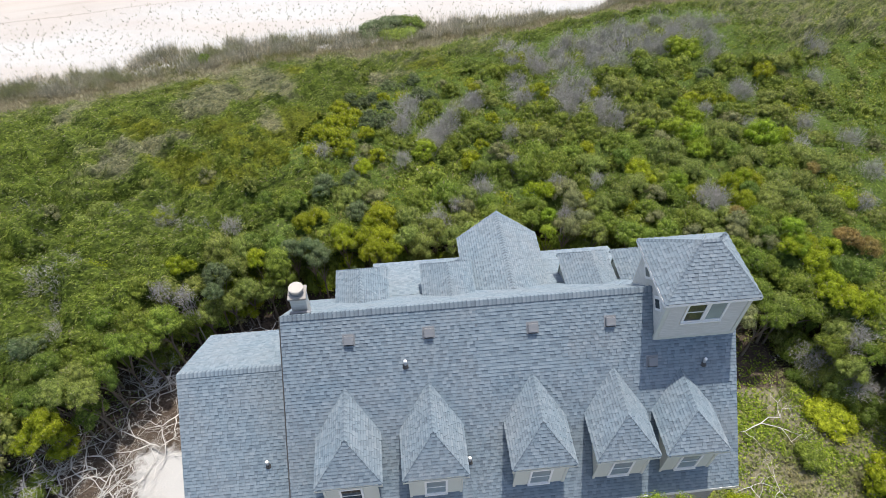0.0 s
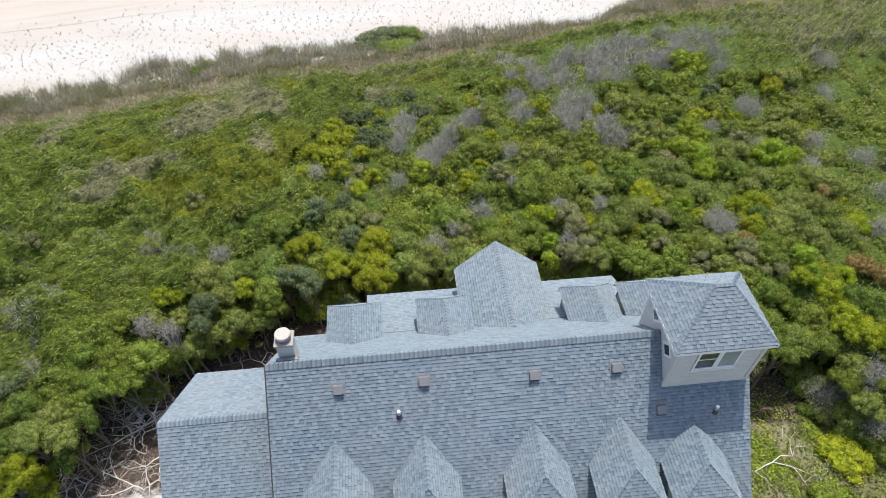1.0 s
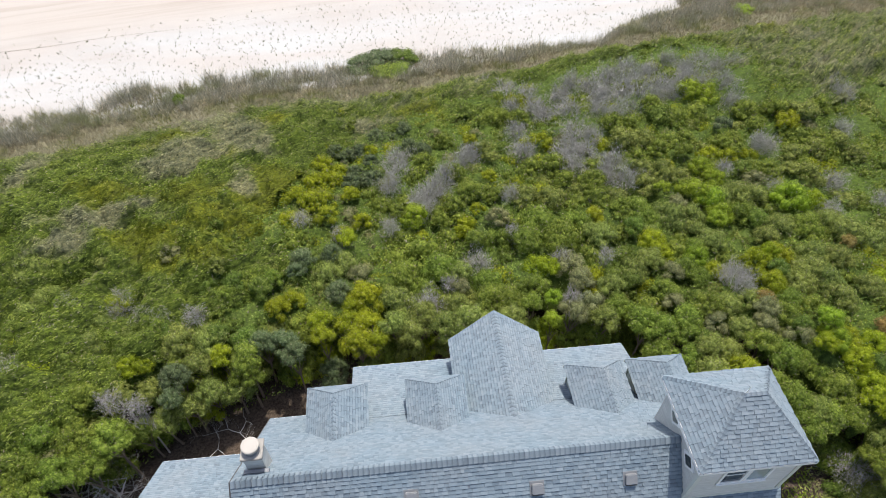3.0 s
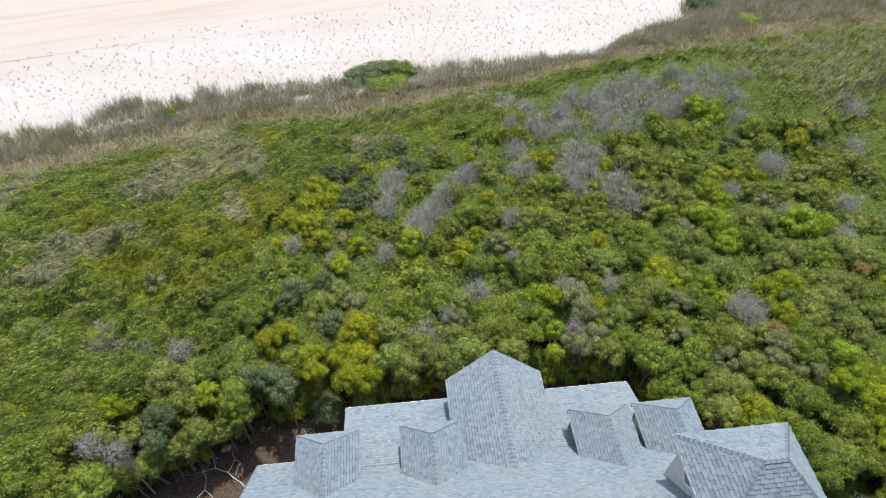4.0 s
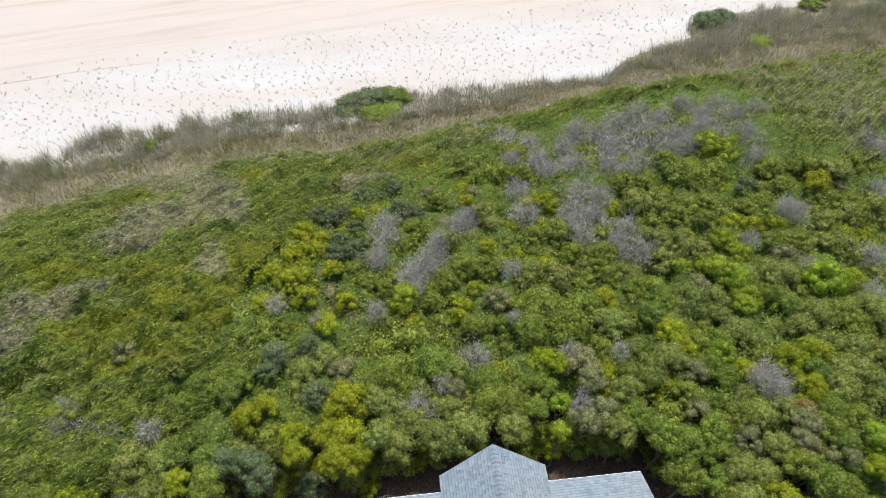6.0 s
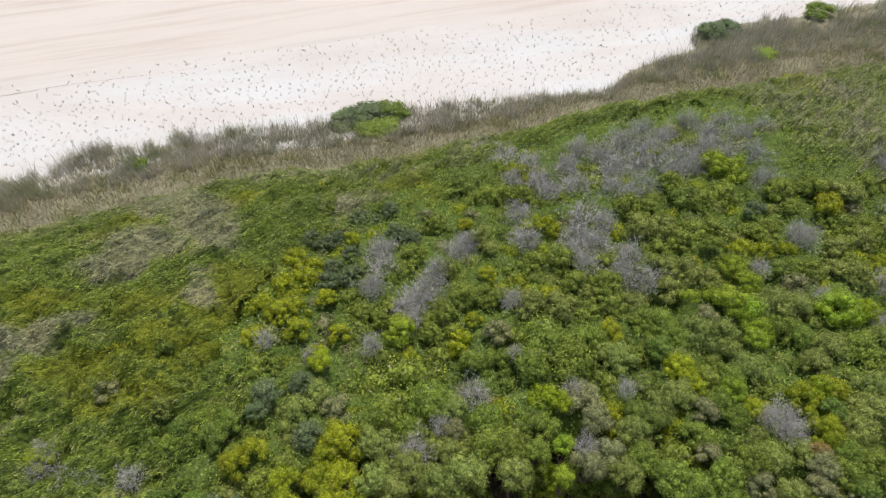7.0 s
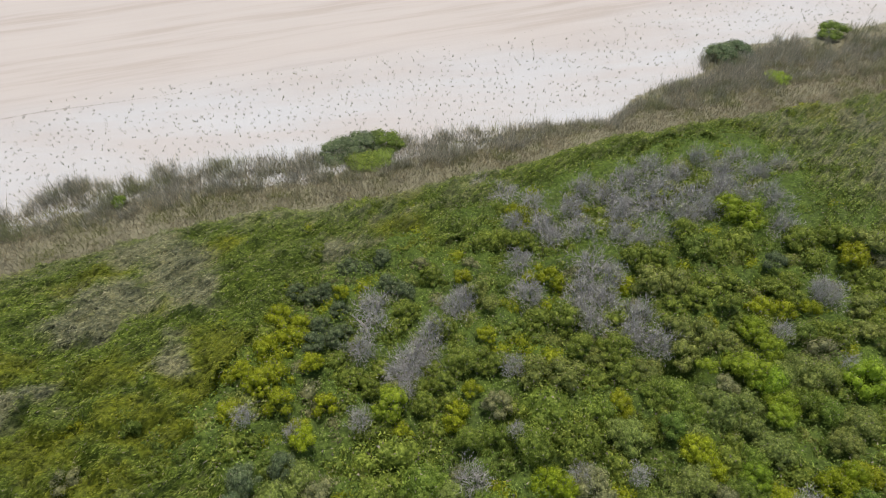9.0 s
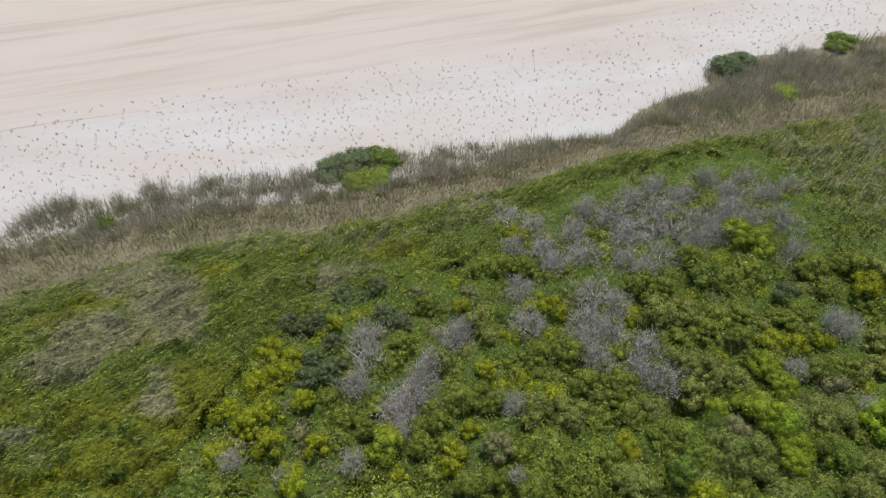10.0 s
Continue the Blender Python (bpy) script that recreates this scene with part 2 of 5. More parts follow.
def ground_material():
    """Sand, leaf litter and turf, mixed by the ground's own zones with ragged edges."""
    n = Nodes("ground")
    zone = n.tree.nodes.new("ShaderNodeVertexColor")
    zone.layer_name = "zone"
    sep = n.node("SeparateColor")
    n.link(zone.outputs[0], sep.inputs[0])
    ragged = n.noise(1.3, 6.0, 0.7)
    fine = n.noise(14.0, 5.0, 0.7)
    streaks = n.ramp(n.noise(1.0, 6.0, 0.6, (0.035, 0.55, 1.0), turn=-0.2), [(0.36, (0, 0, 0)), (0.5, (0.8, 0.8, 0.8)), (0.62, (1, 1, 1))])
    wide = n.noise(0.10, 4.0, 0.6, (0.45, 1.6, 1.0))

    def edge(v):
        e = n.math("ADD", v, n.math("MULTIPLY", n.math("SUBTRACT", ragged, 0.5), 0.9))
        return n.ramp(e, [(0.42, (0, 0, 0)), (0.58, (1, 1, 1))])

    litter = n.mix(n.ramp(n.noise(9.0, 7.0, 0.8), [(0.36, (0, 0, 0)), (0.66, (1, 1, 1))]), (0.022, 0.016, 0.012), (0.108, 0.082, 0.062))
    sand = n.mix(n.ramp(wide, [(0.40, (0, 0, 0)), (0.62, (1, 1, 1))]), (0.342, 0.341, 0.333), (0.326, 0.303, 0.279))
    sand = n.mix(sep.outputs[1], sand, n.mix(streaks, (0.292, 0.256, 0.222), (0.342, 0.309, 0.276)))
    sand = n.mix(n.math("MULTIPLY", fine, 0.18), sand, (0.27, 0.25, 0.228))
    turf = n.mix(n.mix(0.6, fine, ragged), (0.080, 0.076, 0.042), (0.205, 0.188, 0.125))
    c = n.mix(edge(sep.outputs[2]), litter, turf)
    c = n.mix(edge(sep.outputs[0]), c, sand)
    n.bump(n.mix(0.5, fine, ragged), 0.5, 0.08)
    return n.done(c, 0.95, spec=0.15)


M_GROUND = ground_material()


# ---- mesh helpers ----
def mesh_of(name, verts, faces, mat, smooth=False):
    me = bpy.data.meshes.new(name)
    me.from_pydata([tuple(v) for v in verts], [], [tuple(f) for f in faces])
    me.materials.append(mat)
    if smooth:
        me.polygons.foreach_set("use_smooth", [True] * len(me.polygons))
    me.update()
    return me


def thing(name, at, label, category, group="", kind=""):
    ob = new(name)
    ob.location = at
    ob.empty_display_size = 0.2
    return tagged(ob, label, category, group, kind)


def under(ob, parent):
    """Parents ob, whose mesh is laid out in the world's place, without moving it."""
    ob.parent = parent
    if parent.type == "EMPTY":
        ob.matrix_parent_inverse = Matrix.Translation(-parent.location)
    return ob


def part(name, bm, material, parent, label="", kind=""):
    me = bpy.data.meshes.new(name)
    bm.to_mesh(me)
    bm.free()
    me.materials.append(material)
    return tagged(under(new(name, me), parent), label, kind=kind)


def part_mesh(name, me, parent, label="", kind=""):
    return tagged(under(new(name, me), parent), label, kind=kind)


def box(x0, x1, y0, y1, z0, z1, bevel=0.0, bm=None):
    bm = bm or bmesh.new()
    made = bmesh.ops.create_cube(bm, size=1.0)["verts"]
    for v in made:
        v.co = Vector((x0 + (v.co.x + 0.5) * (x1 - x0), y0 + (v.co.y + 0.5) * (y1 - y0), z0 + (v.co.z + 0.5) * (z1 - z0)))
    if bevel:
        bmesh.ops.bevel(bm, geom=list({e for v in made for e in v.link_edges}), offset=bevel, segments=2, affect="EDGES")
    return bm


def tube(path, radii, sides=6, bm=None):
    """A tapered tube along a path of points."""
    bm = bm or bmesh.new()
    rings = []
    for i, p in enumerate(path):
        p = Vector(p)
        a = Vector(path[max(i - 1, 0)])
        b = Vector(path[min(i + 1, len(path) - 1)])
        q = (b - a).to_track_quat("Z", "Y")
        rings.append([bm.verts.new(p + q @ Vector((radii[i] * math.cos(k * math.tau / sides), radii[i] * math.sin(k * math.tau / sides), 0))) for k in range(sides)])
    for r, s in zip(rings, rings[1:]):
        for k in range(sides):
            bm.faces.new((r[k], r[(k + 1) % sides], s[(k + 1) % sides], s[k]))
    bm.faces.new(list(reversed(rings[0])))
    bm.faces.new(rings[-1])
    return bm


def slab(points, thick, bm=None):
    """A flat polygon given depth, below its upper side."""
    bm = bm or bmesh.new()
    pts = [Vector(p) for p in points]
    n = (pts[1] - pts[0]).cross(pts[2] - pts[0]).normalized()
    if n.z < 0:
        pts.reverse()
        n = -n
    top = [bm.verts.new(p) for p in pts]
    low = [bm.verts.new(p - n * thick) for p in pts]
    bm.faces.new(top)
    bm.faces.new(list(reversed(low)))
    for i in range(len(pts)):
        j = (i + 1) % len(pts)
        bm.faces.new((top[i], low[i], low[j], top[j]))
    return bm


# ---- the lie of the land ----
EDGE_X = (-60, -20, -12, -6, 1, 6.4, 11.3, 19.5, 30, 43, 70)
EDGE_Y = (37, 45.0, 47.6, 48.8, 49.1, 50.5, 51.5, 54.0, 55.2, 57.0, 61)
SAND_X = (-60, -24, -20, -13, -3, 0, 12.5, 21, 24, 31.4, 33.6, 41.6, 50, 70)
SAND_Y = (45, 52, 54, 55.5, 55.3, 57, 57.4, 57.6, 60.8, 63.8, 67.8, 68.5, 70, 74)
CLEAR_X = (-40, -21.5, -18.5, -16.5, -14.6, -12.4, -10.2, -6, -2.2, 3, 9.3, 13.1, 14.9, 17.7, 19, 20.5, 22.8, 24.5, 40)
CLEAR_Y = (-30, 8.5, 12.6, 14.0, 15.3, 18.8, 20.5, 22.2, 22.8, 23.8, 23.6, 23.0, 20.9, 19.9, 18.2, 15.9, 12.4, 6, -30)


def edge_y(x):
    return np.interp(x, EDGE_X, EDGE_Y)


def sand_y(x):
    return np.interp(x, SAND_X, SAND_Y)


def clear_y(x):
    return np.interp(x, CLEAR_X, CLEAR_Y)


def step(a, b, v):
    t = np.clip((v - a) / (b - a + 1e-6), 0, 1)
    return t * t * (3 - 2 * t)


def waves(x, y):
    return 0.5 * np.sin(0.23 * x + 1.1) * np.cos(0.19 * y - 0.4) + 0.3 * np.sin(0.51 * x - 0.37 * y) + 0.2 * np.sin(0.83 * y + 0.6 * x + 2.0)


def ground_z(x, y):
    e, s = edge_y(x), sand_y(x)
    z = 1.25 + 0.75 * step(24, 34, y) - 0.6 * step(36, e, y)
    z = z - 1.3 * step(e, s, y) - 0.75 * step(s - 1, s + 10, y) - 0.9 * step(s + 10, s + 45, y)
    return z + 0.10 * waves(x, y) * step(-4, 4, np.abs(y - 13) - 9)


def canopy_z(x, y):
    """The height to which the plants reach."""
    d = np.maximum(edge_y(x) - y, 0)
    lift = 3.70 * (1 - np.exp(-d / 8.5)) + 0.9 * step(9, 20, x) * (1 - np.exp(-d / 5)) + 0.5 * step(17, 23, x) * step(17, 21, y) * (1 - step(24, 30, y))
    lift = lift + 0.90 * (1 - step(-5.5, -1.5, x)) * (1 - np.exp(-(d / 7) ** 2)) + 0.45 * np.exp(-((x - 12) ** 2 + (y - 29) ** 2) / 36)
    lift = lift + 0.8 * np.exp(-((x - 27) ** 2 + (y - 43) ** 2) / 30) - 0.5 * step(24, 28, x) * (1 - step(34, 39, y))
    lift = lift - 1.5 * step(18, 20.5, x) * (1 - step(0.3, 4.5, y - clear_y(x)))
    return ground_z(x, y) * 0.25 + 1.35 + lift + 0.28 * waves(1.7 * x, 1.7 * y) * (1 - np.exp(-d / 4))


def axis(lo, hi, pitch, far):
    core = np.arange(lo, hi + 0.01, pitch)
    out = np.array([4, 10, 22, 50, 120, 300, 800, far])
    return np.concatenate([lo - out[::-1], core, hi + out])


def make_ground():
    xs, ys = axis(-60, 75, 0.75, 2400), axis(-12, 112, 0.75, 2400)
    X, Y = np.meshgrid(xs, ys)
    Z = ground_z(X, Y)
    nx, ny = len(xs), len(ys)
    idx = np.arange(nx * ny).reshape(ny, nx)
    faces = np.stack([idx[:-1, :-1], idx[:-1, 1:], idx[1:, 1:], idx[1:, :-1]], -1).reshape(-1, 4)
    me = mesh_of("ground", np.stack([X, Y, Z], -1).reshape(-1, 3).tolist(), faces.tolist(), M_GROUND, True)
    sand = step(-6.0, -2.2, Y - sand_y(X)) * (0.62 + 0.16 * (1 - step(3, 8, X))) * (1 - 0.7 * step(8, 16, X) * (1 - step(-1.2, 0.4, Y - sand_y(X)))) + 0.38 * step(-0.6, 0.8, Y - sand_y(X))
    drive = np.exp(-(((X + 11.0 + 0.38 * (Y - 11)) / 2.1) ** 4 + ((Y - 9.6) / 4.9) ** 4))
    # the last term is unseen sand before the house, added to brighten its windows
    sand = np.maximum(np.maximum(sand, drive), (1 - step(3, 6.5, Y)) * step(-24, -18, X) * (1 - step(10, 13, X)))
    # right-hand turf ends early: darker litter deepens the shade below the trees
    turf = np.maximum(step(-3.0, 0.5, Y - edge_y(X)), step(12.5, 14.0, X) * (1 - step(13, 15.5, Y)))
    wet = step(8, 17, Y - np.interp(X, (-60, -13, 21, 40, 75), (47, 55.2, 59.5, 67.0, 75)))
    col = np.stack([sand, wet, turf, 0 * sand + 1], -1).reshape(-1)
    layer = me.color_attributes.new("zone", "FLOAT_COLOR", "POINT")
    layer.data.foreach_set("color", col.astype(np.float32))
    return tagged(new("ground", me), "white beach sand, brown leaf litter and dune turf", "ground", kind="structure")


make_ground()


# ---- shingled roofs ----
def clip(poly, axis_i, value, keep_more):
    out = []
    for i, p in enumerate(poly):
        q = poly[(i + 1) % len(poly)]
        a = (p[axis_i] >= value) == keep_more
        b = (q[axis_i] >= value) == keep_more
        if a:
            out.append(p)
        if a != b:
            f = (value - p[axis_i]) / (q[axis_i] - p[axis_i])
            out.append((p[0] + f * (q[0] - p[0]), p[1] + f * (q[1] - p[1])))
    return out


COURSE = 0.130


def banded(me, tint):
    """Stores how far up its course each corner lies, for a dark granule band that paints the shade below the next
    course's edge.
    """
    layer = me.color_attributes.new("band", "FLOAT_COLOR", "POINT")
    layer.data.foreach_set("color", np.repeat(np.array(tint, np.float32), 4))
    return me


TABS = random.Random(4)


def shingles(points, skip=None):
    """Overlapping tabs on a convex roof plane: each its own wedge with a thick lower edge."""
    pts = [Vector(p) for p in points]
    n = (pts[1] - pts[0]).cross(pts[2] - pts[0]).normalized()
    if n.z < 0:
        n = -n
    u = Vector((0, 0, 1)).cross(n).normalized()
    v = n.cross(u).normalized()
    o = pts[0]
    flat = [((p - o).dot(u), (p - o).dot(v)) for p in pts]
    v0, v1 = min(p[1] for p in flat), max(p[1] for p in flat)
    verts, faces, tint = [], [], []
    row = 0
    while v0 + row * COURSE < v1 - 0.02:
        lo = v0 + row * COURSE
        hi = min(lo + COURSE * 1.04, v1)
        band = clip(clip(flat, 1, lo, True), 1, hi, False)
        row += 1
        if len(band) < 3:
            continue
        a, b = min(p[0] for p in band), max(p[0] for p in band)
        x, proud = a - TABS.uniform(0.0, 0.3), False
        while x < b:
            w = TABS.choice((0.12, 0.15, 0.19, 0.24))
            proud = not proud
            tab = clip(clip(band, 0, x + 0.004, True), 0, x + w, False)
            x += w
            if len(tab) < 3:
                continue
            thick = TABS.choice((0.022, 0.025)) if proud else TABS.choice((0.010, 0.013))
            if skip and skip(o + u * (sum(p[0] for p in tab) / len(tab)) + v * (sum(p[1] for p in tab) / len(tab))):
                continue
            k, m = len(verts), len(tab)
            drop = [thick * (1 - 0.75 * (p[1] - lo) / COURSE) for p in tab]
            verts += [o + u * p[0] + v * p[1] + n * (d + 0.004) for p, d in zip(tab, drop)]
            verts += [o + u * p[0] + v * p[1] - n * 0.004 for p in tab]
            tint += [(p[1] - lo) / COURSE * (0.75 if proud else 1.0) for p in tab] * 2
            faces.append(tuple(range(k, k + m)))
            faces += [(k + i, k + m + i, k + m + (i + 1) % m, k + (i + 1) % m) for i in range(m)]
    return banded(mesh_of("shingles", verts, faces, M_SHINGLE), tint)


def cap_mesh(mat, spread=0.15, dip=0.11, long=0.2, rise=0.05):
    """One folded ridge shingle, lying along its own x."""
    verts = []
    for x, lift in ((0, 0.020), (long, 0.020 + rise)):
        verts += [(x, -spread, lift - dip), (x, 0, lift), (x, spread, lift - dip), (x, -spread, lift - dip - 0.022), (x, 0, lift - 0.022), (x, spread, lift - dip - 0.022)]
    # the painted shade darkens each cap towards its raised end
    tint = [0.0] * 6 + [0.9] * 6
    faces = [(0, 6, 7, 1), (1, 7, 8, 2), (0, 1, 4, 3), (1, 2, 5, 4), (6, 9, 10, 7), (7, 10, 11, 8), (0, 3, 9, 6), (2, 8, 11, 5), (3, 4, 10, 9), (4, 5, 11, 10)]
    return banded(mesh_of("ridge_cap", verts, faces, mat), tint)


def along(a, b):
    """The pose at a whose x runs to b with z as upright as may be."""
    a, b = Vector(a), Vector(b)
    x = (b - a).normalized()
    y = Vector((0, 0, 1)).cross(x).normalized()
    z = x.cross(y)
    m = Matrix((x, y, z)).transposed().to_4x4()
    m.translation = a
    return m


def cap_line(name, parent, lines, spread=0.15, dip=0.11):
    """Ridge or hip caps of several lines, joined."""
    base = cap_mesh(M_SHINGLE, spread, dip, 0.2, 0.018)
    bv = [v.co.copy() for v in base.vertices]
    bf = [tuple(p.vertices) for p in base.polygons]
    verts, faces = [], []
    for a, b in lines:
        m, length = along(a, b), (Vector(b) - Vector(a)).length
        for i in range(int(length / 0.16)):
            k = len(verts)
            verts += [m @ (v + Vector((0.16 * i, 0, 0))) for v in bv]
            faces += [tuple(k + j for j in f) for f in bf]
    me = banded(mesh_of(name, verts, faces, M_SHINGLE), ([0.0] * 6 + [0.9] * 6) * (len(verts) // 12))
    part_mesh(name, me, parent, kind="stuff")
    bpy.data.meshes.remove(base)


# ---- the house ----
RY, RZ, PITCH = 13.53, 11.85, 1.104       # ridge line and slope of the main roof
X0, X1, XR = -4.88, 12.6, -4.60         # eaves and, on the wing's side, the end of the ridge
FRONT_Y, BACK_Y = 8.0, 18.2
GZ = 1.2


def front_z(y):
    return RZ - PITCH * (RY - y)


def back_z(y):
    return RZ - PITCH * (y - RY)


house = thing("house", (4.0, 13.5, GZ), "large beach house with weathered blue-grey shingle roofs and dormers", "house")


def roof_plane(name, points, thick=0.16, skip=None, parent=house):
    deck = part(name, slab(points, thick), M_DECK, parent)
    part_mesh("shingles", shingles(points, skip), deck, kind="stuff")
    return deck


BREAK_Y = 17.3
BAY_Y, BAY_Z = 20.5, 6.36
BAY_X0, BAY_X1 = -1.5, 10.75
LOOSE = (2.6, 5.9, 11.62, 13.32)          # stretch of the front roof laid with single shingles


def in_loose(p):
    return LOOSE[0] < p.x < LOOSE[1] and LOOSE[2] < p.y < LOOSE[3]


front = roof_plane("front_roof", [(X0, FRONT_Y, front_z(FRONT_Y)), (X1, FRONT_Y, front_z(FRONT_Y)), (X1, RY, RZ), (XR, RY, RZ)], skip=in_loose)
roof_plane("back_roof", [(XR, RY, RZ), (X1, RY, RZ), (X1, BACK_Y, back_z(BACK_Y)), (X0, BACK_Y, back_z(BACK_Y))])
roof_plane("porch_roof", [(BAY_X0, BREAK_Y, back_z(BREAK_Y) + 0.03), (BAY_X1, BREAK_Y, back_z(BREAK_Y) + 0.03), (BAY_X1, BAY_Y, BAY_Z), (BAY_X0, BAY_Y, BAY_Z)])


def gable_wall(x, thick, y0, y1, z_front, z_back, ry, rz, z0=GZ - 0.3):
    bm = bmesh.new()
    rim = [(y0, z0), (y1, z0), (y1, z_back), (ry, rz), (y0, z_front)]
    a = [bm.verts.new((x, y, z)) for y, z in rim]
    b = [bm.verts.new((x + thick, y, z)) for y, z in rim]
    bm.faces.new(a)
    bm.faces.new(list(reversed(b)))
    for i in range(5):
        j = (i + 1) % 5
        bm.faces.new((a[j], a[i], b[i], b[j]))
    bmesh.ops.recalc_face_normals(bm, faces=bm.faces)
    return bm


D = 0.22
part("end_wall", gable_wall(X0 + 0.35, 0.15, 8.5, 17.8, front_z(8.5) - D, back_z(17.8) - D, RY, RZ - D), M_WALL, house)
part("end_wall", gable_wall(X1 - 0.4, 0.2, 8.5, 17.8, front_z(8.5) - D, back_z(17.8) - D, RY, RZ - D), M_WALL, house)
part("front_wall", box(X0 + 0.51, X1 - 0.41, 8.5, 8.7, GZ - 0.3, front_z(8.5) - D), M_WALL, house)
part("back_wall", box(X0 + 0.51, X1 - 0.41, 17.6, 17.8, GZ - 0.3, back_z(17.8) - D), M_WALL, house)
part("porch_wall", box(BAY_X0 + 0.3, BAY_X1 - 0.3, 20.0, 20.15, GZ - 0.3, BAY_Z - 0.1), M_WALL, house)
for x in (BAY_X0 + 0.3, BAY_X1 - 0.45):
    part("porch_wall", box(x, x + 0.15, 17.81, 19.99, GZ - 0.3, BAY_Z - 0.1), M_WALL, house)
for x, top in ((X0 - 0.03, XR - 0.03), (X1 - 0.01, X1 - 0.01)):
    for a, b in (((x, FRONT_Y, front_z(FRONT_Y)), (top, RY, RZ)), ((top, RY, RZ), (x, BACK_Y, back_z(BACK_Y)))):
        m = along(a, b)
        bm = box(0, (Vector(b) - Vector(a)).length, -0.02, 0.02, -0.2, 0.0)
        bm.transform(m)
        # wing-side boards are painted dark for the thin shadow line beside them
        part("rake_board", bm, M_DARK if x < 0 else M_DECK, house)
part("fascia", box(X0, X1, FRONT_Y - 0.035, FRONT_Y - 0.003, front_z(FRONT_Y) - 0.2, front_z(FRONT_Y) - 0.01), M_TRIM, house)
part("fascia", box(BAY_X0, BAY_X1, BAY_Y + 0.003, BAY_Y + 0.03, BAY_Z - 0.18, BAY_Z - 0.012), M_TRIM, house)
part("fascia", box(X0, BAY_X0 - 0.02, BACK_Y + 0.003, BACK_Y + 0.03, back_z(BACK_Y) - 0.2, back_z(BACK_Y) - 0.01), M_TRIM, house)


def window(parent, x, y, z0, z1, w, name="window", rails=1, out=-1):
    """A sash window in a wall that faces the y side named by out: frame, sash rails, panes and sill."""
    bm = bmesh.new()
    t = 0.075
    f0, f1 = (y - 0.05, y + 0.03) if out < 0 else (y - 0.03, y + 0.05)
    for a, b, c, d in ((x - w / 2, x - w / 2 + t, z0, z1), (x + w / 2 - t, x + w / 2, z0, z1), (x - w / 2 + t, x + w / 2 - t, z1 - t, z1), (x - w / 2 + t, x + w / 2 - t, z0, z0 + t)):
        box(a, b, f0, f1, c, d, bm=bm)
    win = part(name, bm, M_TRIM, parent, "white-painted sash window")
    return win


def panes(parent, x, y, z0, z1, w, out=-1, rail=True, mat=M_GLASS, label="dark reflecting glass"):
    t, yy = 0.075, y + 0.012 * out
    mid = (z0 + z1) / 2
    for a, b in (((z0 + t, mid - 0.02), (mid + 0.02, z1 - t)) if rail else ((z0 + t, z1 - t),)):
        part("pane", box(x - w / 2 + t, x + w / 2 - t, yy - 0.006, yy + 0.006, a, b), mat, parent, label)
    if rail:
        part("sash_rail", box(x - w / 2 + t, x + w / 2 - t, yy - 0.02, yy + 0.02, mid - 0.02, mid + 0.02), M_TRIM, parent)
    part("window_sill", box(x - w / 2 - 0.004, x + w / 2 + 0.004, y + 0.09 * out if out < 0 else y, y if out < 0 else y + 0.09, z0 - 0.06, z0 - 0.005), M_TRIM, parent)


def dormer(x, eave_z, ridge_z, tip_y, hip, sign, name, width=2.4):
    """A hipped dormer. sign -1: it faces the front; +1: the beach."""
    w = width / 2
    def meet(z):
        return RY + sign * (RZ - z) / PITCH
    wall_y = tip_y - sign * 0.17
    ww = 0.95
    foot = (front_z if sign < 0 else back_z)(wall_y) - 0.1
    # the cheeks and front as one body that stands on the roof
    bm = bmesh.new()
    ya = meet(eave_z - 0.05)
    rim = [(wall_y, foot), (wall_y, eave_z - 0.05), (ya, eave_z - 0.05)]
    a = [bm.verts.new((x - ww, y, z)) for y, z in rim]
    b = [bm.verts.new((x + ww, y, z)) for y, z in rim]
    bm.faces.new(a), bm.faces.new(list(reversed(b)))
    for i in range(3):
        bm.faces.new((a[(i + 1) % 3], a[i], b[i], b[(i + 1) % 3]))
    bmesh.ops.recalc_face_normals(bm, faces=bm.faces)
    body = part(name, bm, M_CREAM, house, "hipped dormer with pale walls and grey shingles")
    hy = tip_y - sign * hip
    apex, join = (x, hy, ridge_z), (x, meet(ridge_z), ridge_z)
    el, er = (x - w, tip_y, eave_z), (x + w, tip_y, eave_z)
    jl, jr = (x - w, meet(eave_z), eave_z), (x + w, meet(eave_z), eave_z)
    for n, pts in (("dormer_slope", [el, apex, join, jl]), ("dormer_slope", [er, jr, join, apex]), ("dormer_hip", [el, er, apex])):
        part(n, slab(pts, 0.09), M_DECK, body)
        part_mesh("shingles", shingles(pts), body, kind="stuff")
    cap_line("ridge_capping", body, [(apex, join), (el, apex), (er, apex)], 0.10, 0.105)
    e = 0.03
    part("dormer_fascia", box(x - w, x + w, min(tip_y, tip_y + sign * e), max(tip_y, tip_y + sign * e), eave_z - 0.2, eave_z - 0.085), M_CREAM, body)
    z0 = foot + 0.22
    window(body, x, wall_y, z0, z0 + 1.25, 0.86, out=sign)
    panes(body, x, wall_y, z0, z0 + 1.25, 0.86, out=sign, mat=M_GLASS_PALE if abs(x + 2.50) > 0.1 else M_GLASS, label="glass with a painted pale reflection" if abs(x + 2.50) > 0.1 else "dark reflecting glass")
    for s in (-1, 1):
        part("corner_board", box(x + s * ww - 0.05, x + s * ww + 0.05, wall_y - 0.03, wall_y + 0.03, foot, eave_z - 0.15), M_CREAM, body)
    return body


